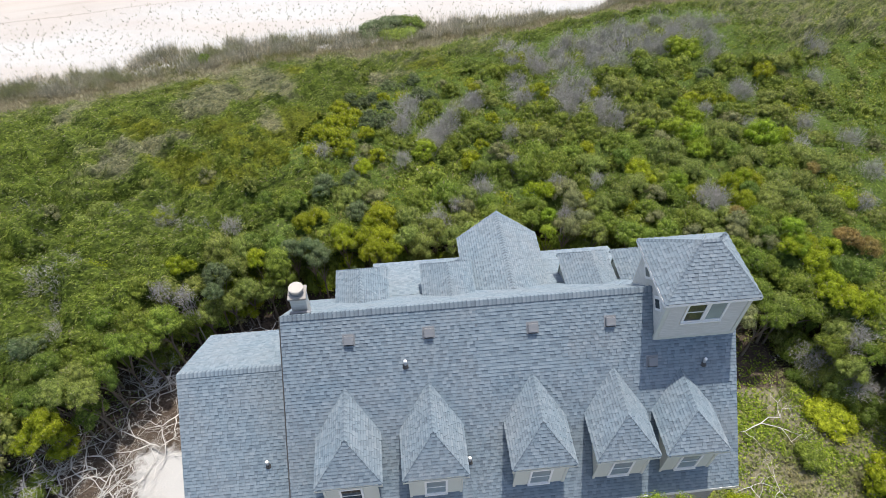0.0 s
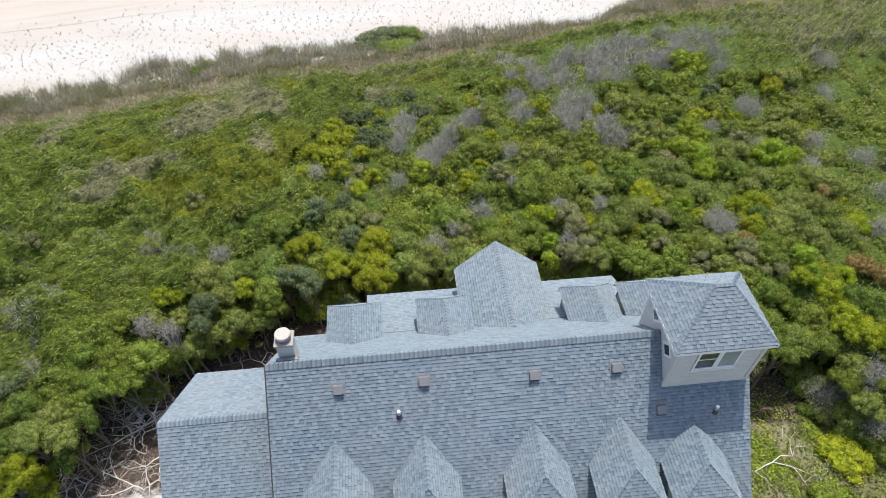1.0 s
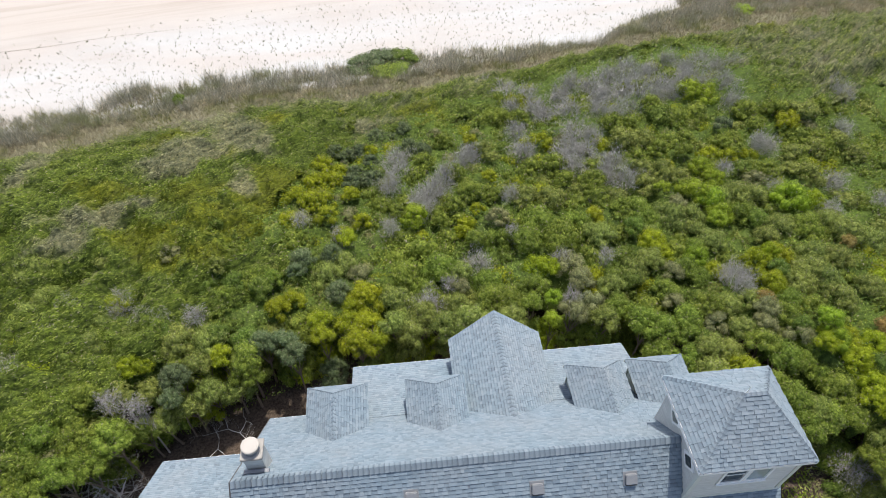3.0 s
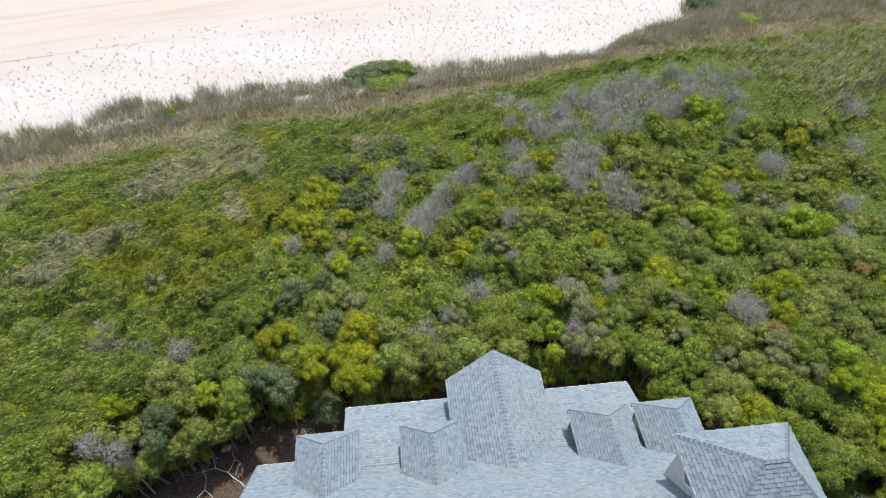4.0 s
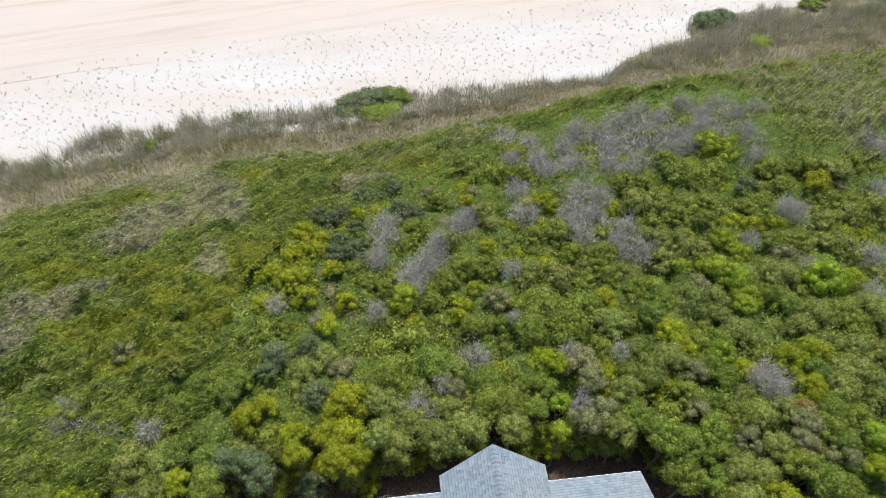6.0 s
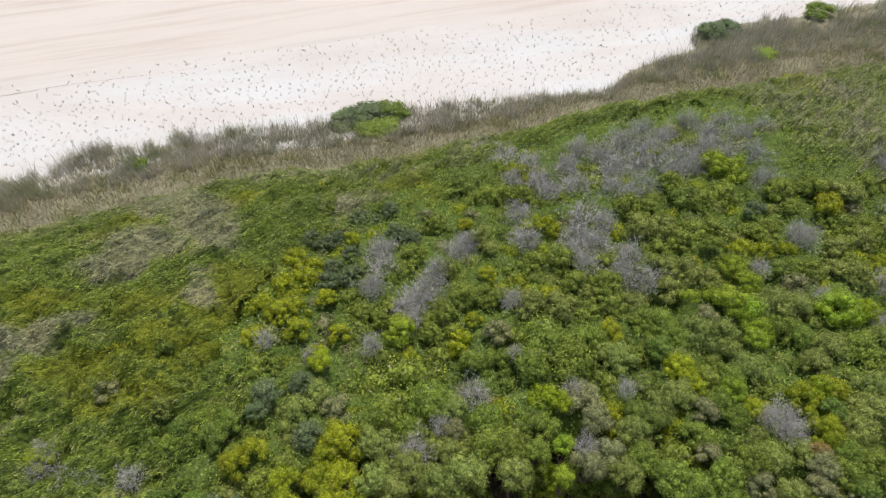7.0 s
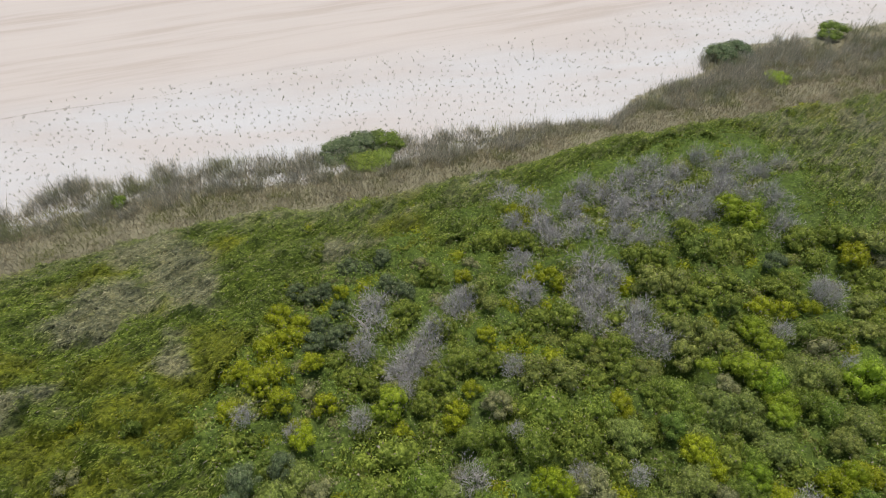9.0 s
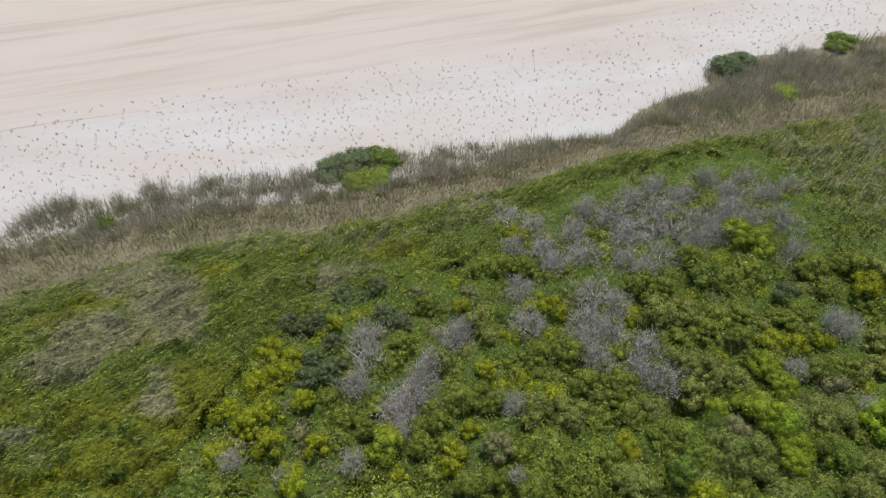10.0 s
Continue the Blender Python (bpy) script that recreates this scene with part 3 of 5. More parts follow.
for x, eave_z, ridge_z in ((-2.50, 8.4, 9.72), (0.62, 8.4, 9.72), (4.57, 8.38, 9.70), (7.70, 8.36, 9.65), (10.36, 8.28, 9.43)):
    dormer(x, eave_z, ridge_z, 8.45, 1.1, -1, "front_dormer")
for x in (-1.88, 1.96, 8.42, 10.97):
    dormer(x, 8.52, 9.62, 18.4, 0.95, 1, "back_dormer", 2.36)

# the central cross gable towards the beach
CX, CW, CE, CR = 4.76, 1.99, 7.7, 8.98
gy = RY + (RZ - CR) / PITCH
ge = RY + (RZ - CE) / PITCH
gable = part("cross_gable", box(CX - 1.7, CX + 1.7, 17.0, 20.35, GZ - 0.3, CE - 0.02), M_WALL, house)
for s in (-1, 1):
    pts = [(CX + s * CW, ge, CE), (CX, gy, CR), (CX, 21.08, CR), (CX + s * CW, 20.63, CE)]
    part("gable_slope", slab(pts, 0.14), M_DECK, gable)
    part_mesh("shingles", shingles(pts), gable, kind="stuff")
cap_line("ridge_capping", gable, [((CX, 21.05, CR), (CX, gy, CR))])

# the lower wing
WX, WY, WZ = -9.15, 13.3, 8.95
WF, WFZ, WB, WBZ = 8.3, 4.6, 17.05, 6.15
roof_plane("wing_front_roof", [(WX, WF, WFZ), (-4.61, WF, WFZ), (-4.61, WY, WZ), (WX, WY, WZ)])
roof_plane("wing_back_roof", [(WX, WY, WZ), (-4.61, WY, WZ), (-4.61, WB, WBZ), (WX, WB, WBZ)])
part("wing_wall", gable_wall(WX + 0.2, 0.2, WF + 0.4, WB - 0.4, 4.68, 6.2, WY, WZ - 0.24), M_WALL, house)
part("wing_wall", box(WX + 0.41, -4.61, WF + 0.41, WF + 0.6, GZ - 0.3, 4.68), M_WALL, house)
part("wing_wall", box(WX + 0.41, -4.61, WB - 0.6, WB - 0.41, GZ - 0.3, 6.15), M_WALL, house)
cap_line("ridge_capping", house, [((WX, WY, WZ), (-4.61, WY, WZ))])
part("fascia", box(WX, X0, WB + 0.003, WB + 0.03, WBZ - 0.18, WBZ - 0.012), M_TRIM, house)

# the lookout tower on the roof
TX0, TX1, TY0, TY1, TE = 9.36, 12.42, 12.18, 14.95, 12.66
tower = part("tower", box(TX0, TX1, TY0, TY1, 9.4, TE, 0.01), M_SIDING, house, "small lookout tower clad in weathered boards")
e0, e1, f0, f1 = 9.1, 12.66, 12.02, 15.2
ra, rb = (10.55, 13.6, 14.25), (11.2, 13.6, 14.25)
EZ = TE + 0.09
for pts in ([(e0, f0, EZ), (e1, f0, EZ), rb, ra], [(e1, f0, EZ), (e1, f1, EZ), rb], [(e1, f1, EZ), (e0, f1, EZ), ra, rb], [(e0, f1, EZ), (e0, f0, EZ), ra]):
    part("tower_roof", slab(pts, 0.07), M_DECK, tower)
    part_mesh("shingles", shingles(pts), tower, kind="stuff")
cap_line("ridge_capping", tower, [((e0, f0, EZ), ra), ((e1, f0, EZ), rb), ((e1, f1, EZ), rb), ((e0, f1, EZ), ra), (ra, rb)], 0.09, 0.065)
for b in ((e0, e1, f0 - 0.024, f0 - 0.004), (e0, e1, f1 + 0.004, f1 + 0.024)):
    part("fascia", box(*b, TE - 0.06, EZ - 0.03), M_TRIM, tower)
for b in ((e0 - 0.025, e0 - 0.002, f0, f1), (e1 + 0.002, e1 + 0.025, f0, f1)):
    part("fascia", box(*b, TE - 0.06, EZ - 0.03), M_TRIM, tower)
part("soffit", box(e0, e1, f0, f1, TE - 0.03, TE - 0.008), M_CREAM, tower)
window(tower, 10.48, TY0, 11.36, 12.55, 0.80)
panes(tower, 10.48, TY0, 11.36, 12.55, 0.80)
window(tower, 11.27, TY0, 11.36, 12.55, 0.76)
panes(tower, 11.27, TY0, 11.36, 12.55, 0.76, rail=False, mat=M_GLASS_PALE, label="glass with a painted pale reflection")
for i in range(15):
    z = front_z(TY0) + 0.10 + i * 0.155
    if z < TE - 0.1:
        for a, b in ((TX0 + 0.09, 10.05), (11.68, TX1 - 0.09)) if 11.0 < z < 12.5 else ((TX0 + 0.09, TX1 - 0.09),):
            bm = box(a, b, TY0 - 0.034, TY0 + 0.01, z, z + 0.15)
            for v in bm.verts:
                if v.co.y < TY0 and v.co.z > z + 0.1:
                    v.co.y += 0.028
            part("clapboard", bm, M_SIDING, tower)
    if z < TE - 0.1:
        y1 = min(TY1, RY + (z - front_z(TY0)) * 9)
        bm = box(TX0 - 0.022, TX0 + 0.01, TY0 + 0.09, TY1 - 0.05, z, z + 0.15)
        for v in bm.verts:
            if v.co.x < TX0 and v.co.z > z + 0.1:
                v.co.x += 0.016
        part("clapboard", bm, M_SIDING, tower)
for x in (TX0, TX1):
    part("corner_board", box(x - 0.07, x + 0.07, TY0 - 0.035, TY0 + 0.07, front_z(TY0) - 0.1, TE - 0.04), M_CREAM, tower)
part("base_trim", box(TX0 - 0.03, TX1 + 0.03, TY0 - 0.045, TY0, front_z(TY0) - 0.06, front_z(TY0) + 0.1), M_CREAM, tower)
for y, z in ((14.09, 12.07), (12.76, 11.82)):
    bm = box(-0.03, 0.03, -0.27, 0.27, -0.27, 0.27)
    bmesh.ops.rotate(bm, verts=bm.verts, cent=(0, 0, 0), matrix=Matrix.Rotation(radians(45), 3, "X"))
    bmesh.ops.translate(bm, verts=bm.verts, vec=(TX0 - 0.03, y, z))
    dia = part("diamond_window", bm, M_TRIM, tower, "small white diamond window")
    bm = box(-0.012, 0.012, -0.17, 0.17, -0.17, 0.17)
    bmesh.ops.rotate(bm, verts=bm.verts, cent=(0, 0, 0), matrix=Matrix.Rotation(radians(45), 3, "X"))
    bmesh.ops.translate(bm, verts=bm.verts, vec=(TX0 - 0.062, y, z))
    under(part("tower_pane", bm, M_GLASS, tower), tower)
part("finial", tube([(10.6, 13.6, 14.27), (10.6, 13.6, 14.62)], [0.02, 0.008], 6), M_TRIM, tower)

# the chimney
chimney = part("chimney", box(-4.25, -3.68, 14.07, 14.64, 10.3, 12.1, 0.015), M_SIDING, house, "square grey chimney with a round white cap")
part("chimney_shelf", box(-4.30, -3.63, 14.02, 14.69, 12.1, 12.2, 0.015), M_STONE, chimney)
part("flue", tube([(-3.97, 14.36, 12.2), (-3.97, 14.36, 12.36)], [0.23, 0.23], 24), M_VENT, chimney)
part("flue_cap", tube([(-3.97, 14.36, 12.36), (-3.97, 14.36, 12.38), (-3.97, 14.36, 12.47), (-3.97, 14.36, 12.49)], [0.255, 0.275, 0.275, 0.245], 28), M_CAP, chimney, "round white metal cap")
part("flashing", box(-4.33, -3.56, 13.9, 14.02, 11.15, 11.5), M_VENT, chimney)


def roof_vent(x, y):
    z = front_z(y)
    n = Matrix.Translation((x, y, z)) @ Matrix.Rotation(math.atan(PITCH), 4, "X")
    bm = box(-0.23, 0.23, -0.22, 0.24, 0.01, 0.035)
    bm.transform(n)
    base = part("roof_vent", bm, M_VENT, house, "square grey metal roof vent")
    bm = box(-0.175, 0.175, -0.16, 0.175, 0.03, 0.15, 0.02)
    bm.transform(n)
    part("hood", bm, M_VENT, base)
    bm = box(-0.17, 0.17, -0.20, -0.172, 0.035, 0.12)
    bm.transform(n)
    part("louvre", bm, M_DARK, base)


for x, y in ((-2.19, 12.82), (0.76, 12.84), (4.67, 12.74), (7.65, 12.74), (9.24, 11.6)):
    roof_vent(x, y)


def vent_pipe(x, y, z):
    base = part("vent_pipe", tube([(x, y, z - 0.05), (x, y, z + 0.26)], [0.06, 0.06], 10), M_LEAD, house, "short grey vent pipe")
    part("pipe_collar", tube([(x, y, z - 0.06), (x, y, z + 0.1)], [0.14, 0.055], 10), M_DARK, base)
    part("pipe_top", tube([(x, y, z + 0.26), (x, y, z + 0.33)], [0.068, 0.058], 10), M_TRIM, base)


for x, y in ((-0.18, 12.05), (1.98, 9.4), (11.28, 11.42)):
    vent_pipe(x, y, front_z(y))
vent_pipe(-5.86, 10.4, WZ - (WY - 10.4) * (WZ - WFZ) / (WY - WF))


# ---- plants ----
RNG = np.random.default_rng(7)


def leaf_tris(p, n, size, rng, long=1.5, spread=0.42, lift=0.30, comb=None):
    """Small leaves at the points p, turned roughly along the normals n and up to the light; comb: the way the wind has laid them."""
    k = len(p)
    n = n + np.array([0, 0, lift]) + rng.normal(0, spread, (k, 3))
    n /= np.linalg.norm(n, axis=1, keepdims=True) + 1e-9
    t = np.cross(n, rng.normal(0, 1, (k, 3))) if comb is None else np.array(comb) + rng.normal(0, 0.35, (k, 3))
    t -= n * (t * n).sum(1, keepdims=True)
    t /= np.linalg.norm(t, axis=1, keepdims=True) + 1e-9
    b = np.cross(n, t)
    s = (size * rng.uniform(0.6, 1.35, k))[:, None]
    v = np.stack([p - t * s * long * 0.5 - b * s * 0.5, p - t * s * long * 0.4 + b * s * 0.5, p + t * s * long * 0.6], 1)
    return v.reshape(-1, 3), np.arange(3 * k).reshape(k, 3)


def vnoise(x, y, seed=0):
    """Smooth noise on a unit lattice, 0 to 1."""
    x, y = np.asarray(x, float), np.asarray(y, float)
    i, j = np.floor(x).astype(np.int64), np.floor(y).astype(np.int64)
    f, g = x - i, y - j
    f, g = f * f * (3 - 2 * f), g * g * (3 - 2 * g)

    def h(a, b):
        n = (a * 374761393 + b * 668265263 + seed * 69069) & 0xFFFFFFFF
        n = ((n ^ (n >> 13)) * 1274126177) & 0xFFFFFFFF
        return ((n ^ (n >> 16)) & 0xFFFF) / 65535.0
    return (h(i, j) * (1 - f) + h(i + 1, j) * f) * (1 - g) + (h(i, j + 1) * (1 - f) + h(i + 1, j + 1) * f) * g


def fast_mesh(name, verts, faces, mat):
    """A mesh from arrays; all its faces have as many corners as the rows of faces."""
    me = bpy.data.meshes.new(name)
    faces = np.asarray(faces, np.int32)
    k, m = faces.shape
    me.vertices.add(len(verts))
    me.vertices.foreach_set("co", np.asarray(verts, np.float32).ravel())
    me.loops.add(k * m)
    me.loops.foreach_set("vertex_index", faces.ravel())
    me.polygons.add(k)
    me.polygons.foreach_set("loop_start", (np.arange(k) * m).astype(np.int32))
    me.materials.append(mat)
    me.update(calc_edges=True)
    return me


def ball():
    bm = bmesh.new()
    bmesh.ops.create_icosphere(bm, subdivisions=1, radius=1.0)
    v = np.array([w.co[:] for w in bm.verts])
    f = np.array([[w.index for w in p.verts] for p in bm.faces if p.calc_center_median().z > -0.35])
    bm.free()
    return v, f


BALL_V, BALL_F = ball()


def crown_arrays(rng, leaves, lobes, flat, leaf):
    """A crown of radius about 1.3 on lobes of many leaves, hollowed and uneven."""
    ang = rng.uniform(0, math.tau, lobes)
    rad = np.sqrt(rng.uniform(0.0, 1.0, lobes)) * 0.86
    rad[0] = 0
    c = np.stack([rad * np.cos(ang), rad * np.sin(ang), flat * (0.56 - 0.80 * rad ** 2) + rng.uniform(-0.08, 0.10, lobes)], 1)
    r = rng.uniform(0.17, 0.42, lobes)
    share = r ** 2 / (r ** 2).sum()
    P, N = [], []
    for i in range(lobes):
        k = int(leaves * 2.6 * share[i])
        d = rng.normal(0, 1, (k, 3))
        d[:, 2] = np.abs(d[:, 2]) * 1.1 - 0.22
        d /= np.linalg.norm(d, axis=1, keepdims=True)
        wob = 1 + 0.16 * np.sin(5 * d[:, :1] + 3 * i) * np.cos(6 * d[:, 1:2] + i)
        p = c[i] + d * r[i] * wob * rng.uniform(0.74, 1.20, (k, 1)) * np.array([1, 1, flat * 0.9])
        keep = np.ones(k, bool)
        for j in range(lobes):
            if j != i:
                keep &= np.linalg.norm((p - c[j]) / np.array([1, 1, flat * 0.9]), axis=1) > r[j] * 0.86
        P.append(p[keep]), N.append(d[keep])
    P, N = np.concatenate(P) * 1.3, np.concatenate(N)
    v, q = leaf_tris(P, N, leaf, rng)
    cv, cf, off = [], [], len(v)
    for i in range(lobes):
        w = BALL_V * r[i] * 0.76 * (1 + 0.12 * np.sin(7 * BALL_V[:, :1] + i)) * np.array([1, 1, flat * 0.8])
        cv.append((w + c[i]) * 1.3)
        cf.append(BALL_F + off)
        off += len(w)
    return np.concatenate([v, *cv]), np.concatenate([q, *cf]), len(q)


def trunk_bm(rng, height):
    bm = bmesh.new()
    lean = rng.uniform(-0.25, 0.25, 2)
    mid = Vector((lean[0], lean[1], height * 0.55))
    tube([(0, 0, -0.1), mid * 0.5 + Vector((0.05, 0, 0)), mid], [0.13, 0.10, 0.08], 6, bm)
    for k in range(5):
        a = k * math.tau / 5 + rng.uniform(-0.4, 0.4)
        end = mid + Vector((math.cos(a) * 0.75, math.sin(a) * 0.75, height * rng.uniform(0.28, 0.42)))
        tube([mid, mid.lerp(end, 0.5) + Vector((0, 0, 0.08)), end], [0.06, 0.045, 0.015], 5, bm)
    return bm


def twig_tree(rng, steps, spread, rise, r0, first=5, fan=3):
    """Bare branches that fork from one foot, as tapered tubes in one mesh."""
    bm = bmesh.new()
    todo = []
    for k in range(first):
        a = k * math.tau / first + rng.uniform(-0.5, 0.5)
        todo.append((Vector((0, 0, 0)), Vector((math.cos(a) * spread, math.sin(a) * spread, rise)).normalized(), r0, 0))
    while todo:
        p, d, r, lv = todo.pop()
        length = rng.uniform(0.42, 0.68) * 0.80 ** lv
        bend = Vector(rng.normal(0, 0.42, 3))
        mid = p + (d + bend * 0.5).normalized() * length * 0.5
        end = mid + (d + bend).normalized() * length * 0.5
        if lv < 2:
            tube([p, mid, end], [r, r * 0.8, r * 0.58], 5 if lv < 1 else 4, bm)
        else:
            tube([p, end], [r, r * 0.58], 3, bm)
        if lv < steps:
            for k in range(fan):
                nd = (d + Vector(rng.normal(0, 0.70, 3)) + Vector((0, 0, 0.12))).normalized()
                todo.append((end, nd, r * 0.58, lv + 1))
    return bm


TOP = 3.3          # height of a plant as it is built, before it is fitted to its site
KINDS = {
    "green": (L_GREEN, "dense green maritime shrub with rounded leafy crown", 1680, 30, 0.80, 0.066),
    "olive": (L_OLIVE, "dull olive evergreen shrub with lumpy crown", 1680, 30, 0.75, 0.066),
    "yellow": (L_YELLOW, "bright yellow-green shrub with fresh leaves", 1680, 30, 0.80, 0.066),
    "dark": (L_DARK, "dark green shrub with dense glossy leaves", 1680, 30, 0.85, 0.066),
    "grey": (L_GREY, "half-bare shrub with sparse grey-green leaves", 1600, 24, 0.75, 0.062),
    "lime": (L_LIME, "rounded lime-green shrub with fine dense leaves", 2300, 34, 0.85, 0.052),
    "gold": (L_GOLD, "yellow-olive shrub with a loose leafy crown", 1680, 24, 0.85, 0.064),
    "rust": (L_RUST, "shrub with rust-brown dying leaves", 1680, 24, 0.75, 0.064),
    "blue": (L_BLUE, "bluish dark cedar with tufted foliage", 1680, 30, 0.85, 0.060),
}
KIND_LIST = list(KINDS)
INNER = {"green": I_GREEN, "olive": I_OLIVE, "yellow": I_YELLOW, "dark": I_DARK, "grey": I_GREY, "lime": I_LIME, "gold": I_GOLD, "rust": I_RUST, "blue": I_BLUE}
PLANTS, CROWNS = {}, {}


def crown_of(kind, k):
    if (kind, k) not in CROWNS:
        leaf, label, count, lobes, flat, size = KINDS[kind]
        CROWNS[kind, k] = crown_arrays(np.random.default_rng(100 + 10 * k + KIND_LIST.index(kind)), count, lobes + k % 3, flat, size)
    return CROWNS[kind, k]


def thin_crown(kind, k):
    """The same with fewer, larger leaves, for the distance."""
    if (kind, k, 0) not in CROWNS:
        leaf, label, count, lobes, flat, size = KINDS[kind]
        CROWNS[kind, k, 0] = crown_arrays(np.random.default_rng(700 + 10 * k + KIND_LIST.index(kind)), int(count * 0.42), lobes - 6 + k % 3, flat, size * 1.3)
    return CROWNS[kind, k, 0]


def plant_template(kind, k, low=False):
    leaf, label = KINDS[kind][:2]
    rng = np.random.default_rng(200 + 10 * k + len(kind))
    ob = tagged(new("shrub"), label, "shrub", "bushes on open ground" if low else "thicket behind the house")
    tr = trunk_bm(rng, TOP - (1.6 if low else 0.9))
    me = bpy.data.meshes.new("trunk")
    tr.to_mesh(me)
    tr.free()
    me.materials.append(M_BARK)
    new("trunk", me).parent = ob
    v, f, outer = crown_of(kind, k)
    if low:
        v = (v + np.array([0, 0, 0.25])) * np.array([1, 1, 2.2])
    me = fast_mesh("crown", v, f, leaf)
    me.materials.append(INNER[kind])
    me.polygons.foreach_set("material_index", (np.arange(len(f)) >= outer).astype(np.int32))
    cr = new("crown", me)
    cr.parent = ob
    cr.location = (0, 0, 0.5 if low else TOP - 1.16)
    return ob


def dead_template(k):
    rng = np.random.default_rng(300 + k)
    ob = tagged(new("dead_shrub"), "bare dead shrub of dense grey twigs", "shrub", "dead shrubs in the thicket")
    bm = twig_tree(rng, 3, 0.85, 0.75, 0.06, 5, 3)
    bm.transform(Matrix.Translation((0, 0, 1.5)))
    tube([(0, 0, 0), (0.05, 0.04, 0.8), (0, 0, 1.52)], [0.12, 0.10, 0.08], 6, bm)
    me = bpy.data.meshes.new("bough")
    bm.to_mesh(me)
    bm.free()
    me.materials.append(M_TWIG)
    new("bough", me).parent = ob
    # sprays of fine twigs that stand outward from a lumpy dome
    d = rng.normal(0, 1, (1300, 3))
    d[:, 2] = np.abs(d[:, 2])
    d /= np.linalg.norm(d, axis=1, keepdims=True)
    out = rng.uniform(0.35, 1.0, (1300, 1)) * (1 + 0.42 * np.sin(4 * d[:, :1] + k) * np.cos(5 * d[:, 1:2]))
    p = d * out * np.array([1.45, 1.45, 1.25]) + np.array([0, 0, 1.75])
    t = d + rng.normal(0, 0.8, p.shape)
    t *= (rng.uniform(0.16, 0.36, len(p)) / np.linalg.norm(t, axis=1))[:, None]
    b = np.cross(t, rng.normal(0, 1, p.shape))
    b *= 0.014 / (np.linalg.norm(b, axis=1, keepdims=True) + 1e-9)
    v = np.stack([p - b, p + b, p + t], 1).reshape(-1, 3)
    spray = tagged(new("twig_spray", fast_mesh("twig_spray", v, np.arange(len(v)).reshape(-1, 3), M_SPRAY)), kind="stuff")
    spray.parent = ob
    return ob


def site(ob, first, x, y, r, top=None, round_top=True):
    """Stands a plant of crown radius r on the ground, reaching the canopy's height; its crown stays as round as it was built."""
    g = float(ground_z(x, y)) - 0.05
    h = max((float(canopy_z(x, y)) if top is None else top) - g, 0.5)
    m = pose(x, y, g, 0, 0, RNG.uniform(0, 360)) @ Matrix.Diagonal((r / 1.35, r / 1.35, h / TOP, 1))
    if first:
        ob.matrix_basis = m
        made = ob
    else:
        made = copy_thing(ob, m)
        made.scale = m.to_scale()
    if round_top:
        k = min(max(1.45 * (r / 1.35) / (h / TOP), 0.35), 1.7)
        for piece in made.children:
            if piece.name.startswith("crown"):
                piece.scale.z, piece.location.z = k, TOP - 1.16 * k
            elif piece.name.startswith("twig_spray"):
                piece.scale.z, piece.location.z = k, 3.2 * (1 - k)
    return made


def grow(kind, x, y, r, top=None, low=False):
    k = int(RNG.integers(0, 4))
    key = (kind, k, low)
    made = key not in PLANTS
    if made:
        PLANTS[key] = dead_template(k) if kind == "dead" else plant_template(kind, k, low)
    return site(PLANTS[key], made, x, y, r, top, not low)


GREEN_A = [(22.6, 14, 0.61), (21.2, 14.9, 0.62), (-14.5, 16.4, 0.67), (20.9, 16.9, 0.82), (19.6, 16.9, 0.69), (-16, 17.1, 0.68), (-13.7, 17.2, 0.68), (-12.8, 17.7, 0.69),
           (-15.1, 17.7, 0.69), (20.7, 18, 0.83), (-13.3, 18.7, 0.76), (-12, 18.7, 0.77), (20.3, 18.9, 0.57), (-14.9, 18.9, 0.77), (19.5, 19.3, 0.68), (18.5, 19.7, 0.67),
           (-16, 19.7, 0.61), (20.1, 20, 0.53), (17.7, 20.2, 0.63), (-14, 20.3, 0.73), (-15.1, 20.4, 0.74), (15, 21.2, 0.7), (19.5, 21.7, 0.62), (-20.1, 21.8, 0.76),
           (21.1, 22, 0.66)]
GREEN_B = [(-12.9, 22, 0.65), (13.8, 22.1, 0.71), (15, 22.4, 0.67), (-6.7, 22.4, 0.72), (-19.6, 22.4, 0.53), (12.9, 22.5, 0.72), (20.2, 22.6, 0.62), (16.1, 22.7, 0.62),
           (11.9, 23.5, 0.68), (-20.9, 23.5, 0.66), (14.6, 24.2, 0.64), (7.6, 24.4, 0.48), (16.5, 24.8, 0.6), (6.4, 24.9, 0.75), (5.6, 25, 0.81), (-21.1, 25.3, 0.69),
           (8.1, 25.5, 0.6), (16.1, 25.6, 0.61), (-8.1, 25.9, 0.63), (5.5, 26.2, 0.72), (17.2, 26.8, 0.51), (-5.8, 26.8, 0.54), (-6.9, 26.9, 0.64), (23.6, 27.3, 0.81),
           (-19.6, 27.3, 0.72)]
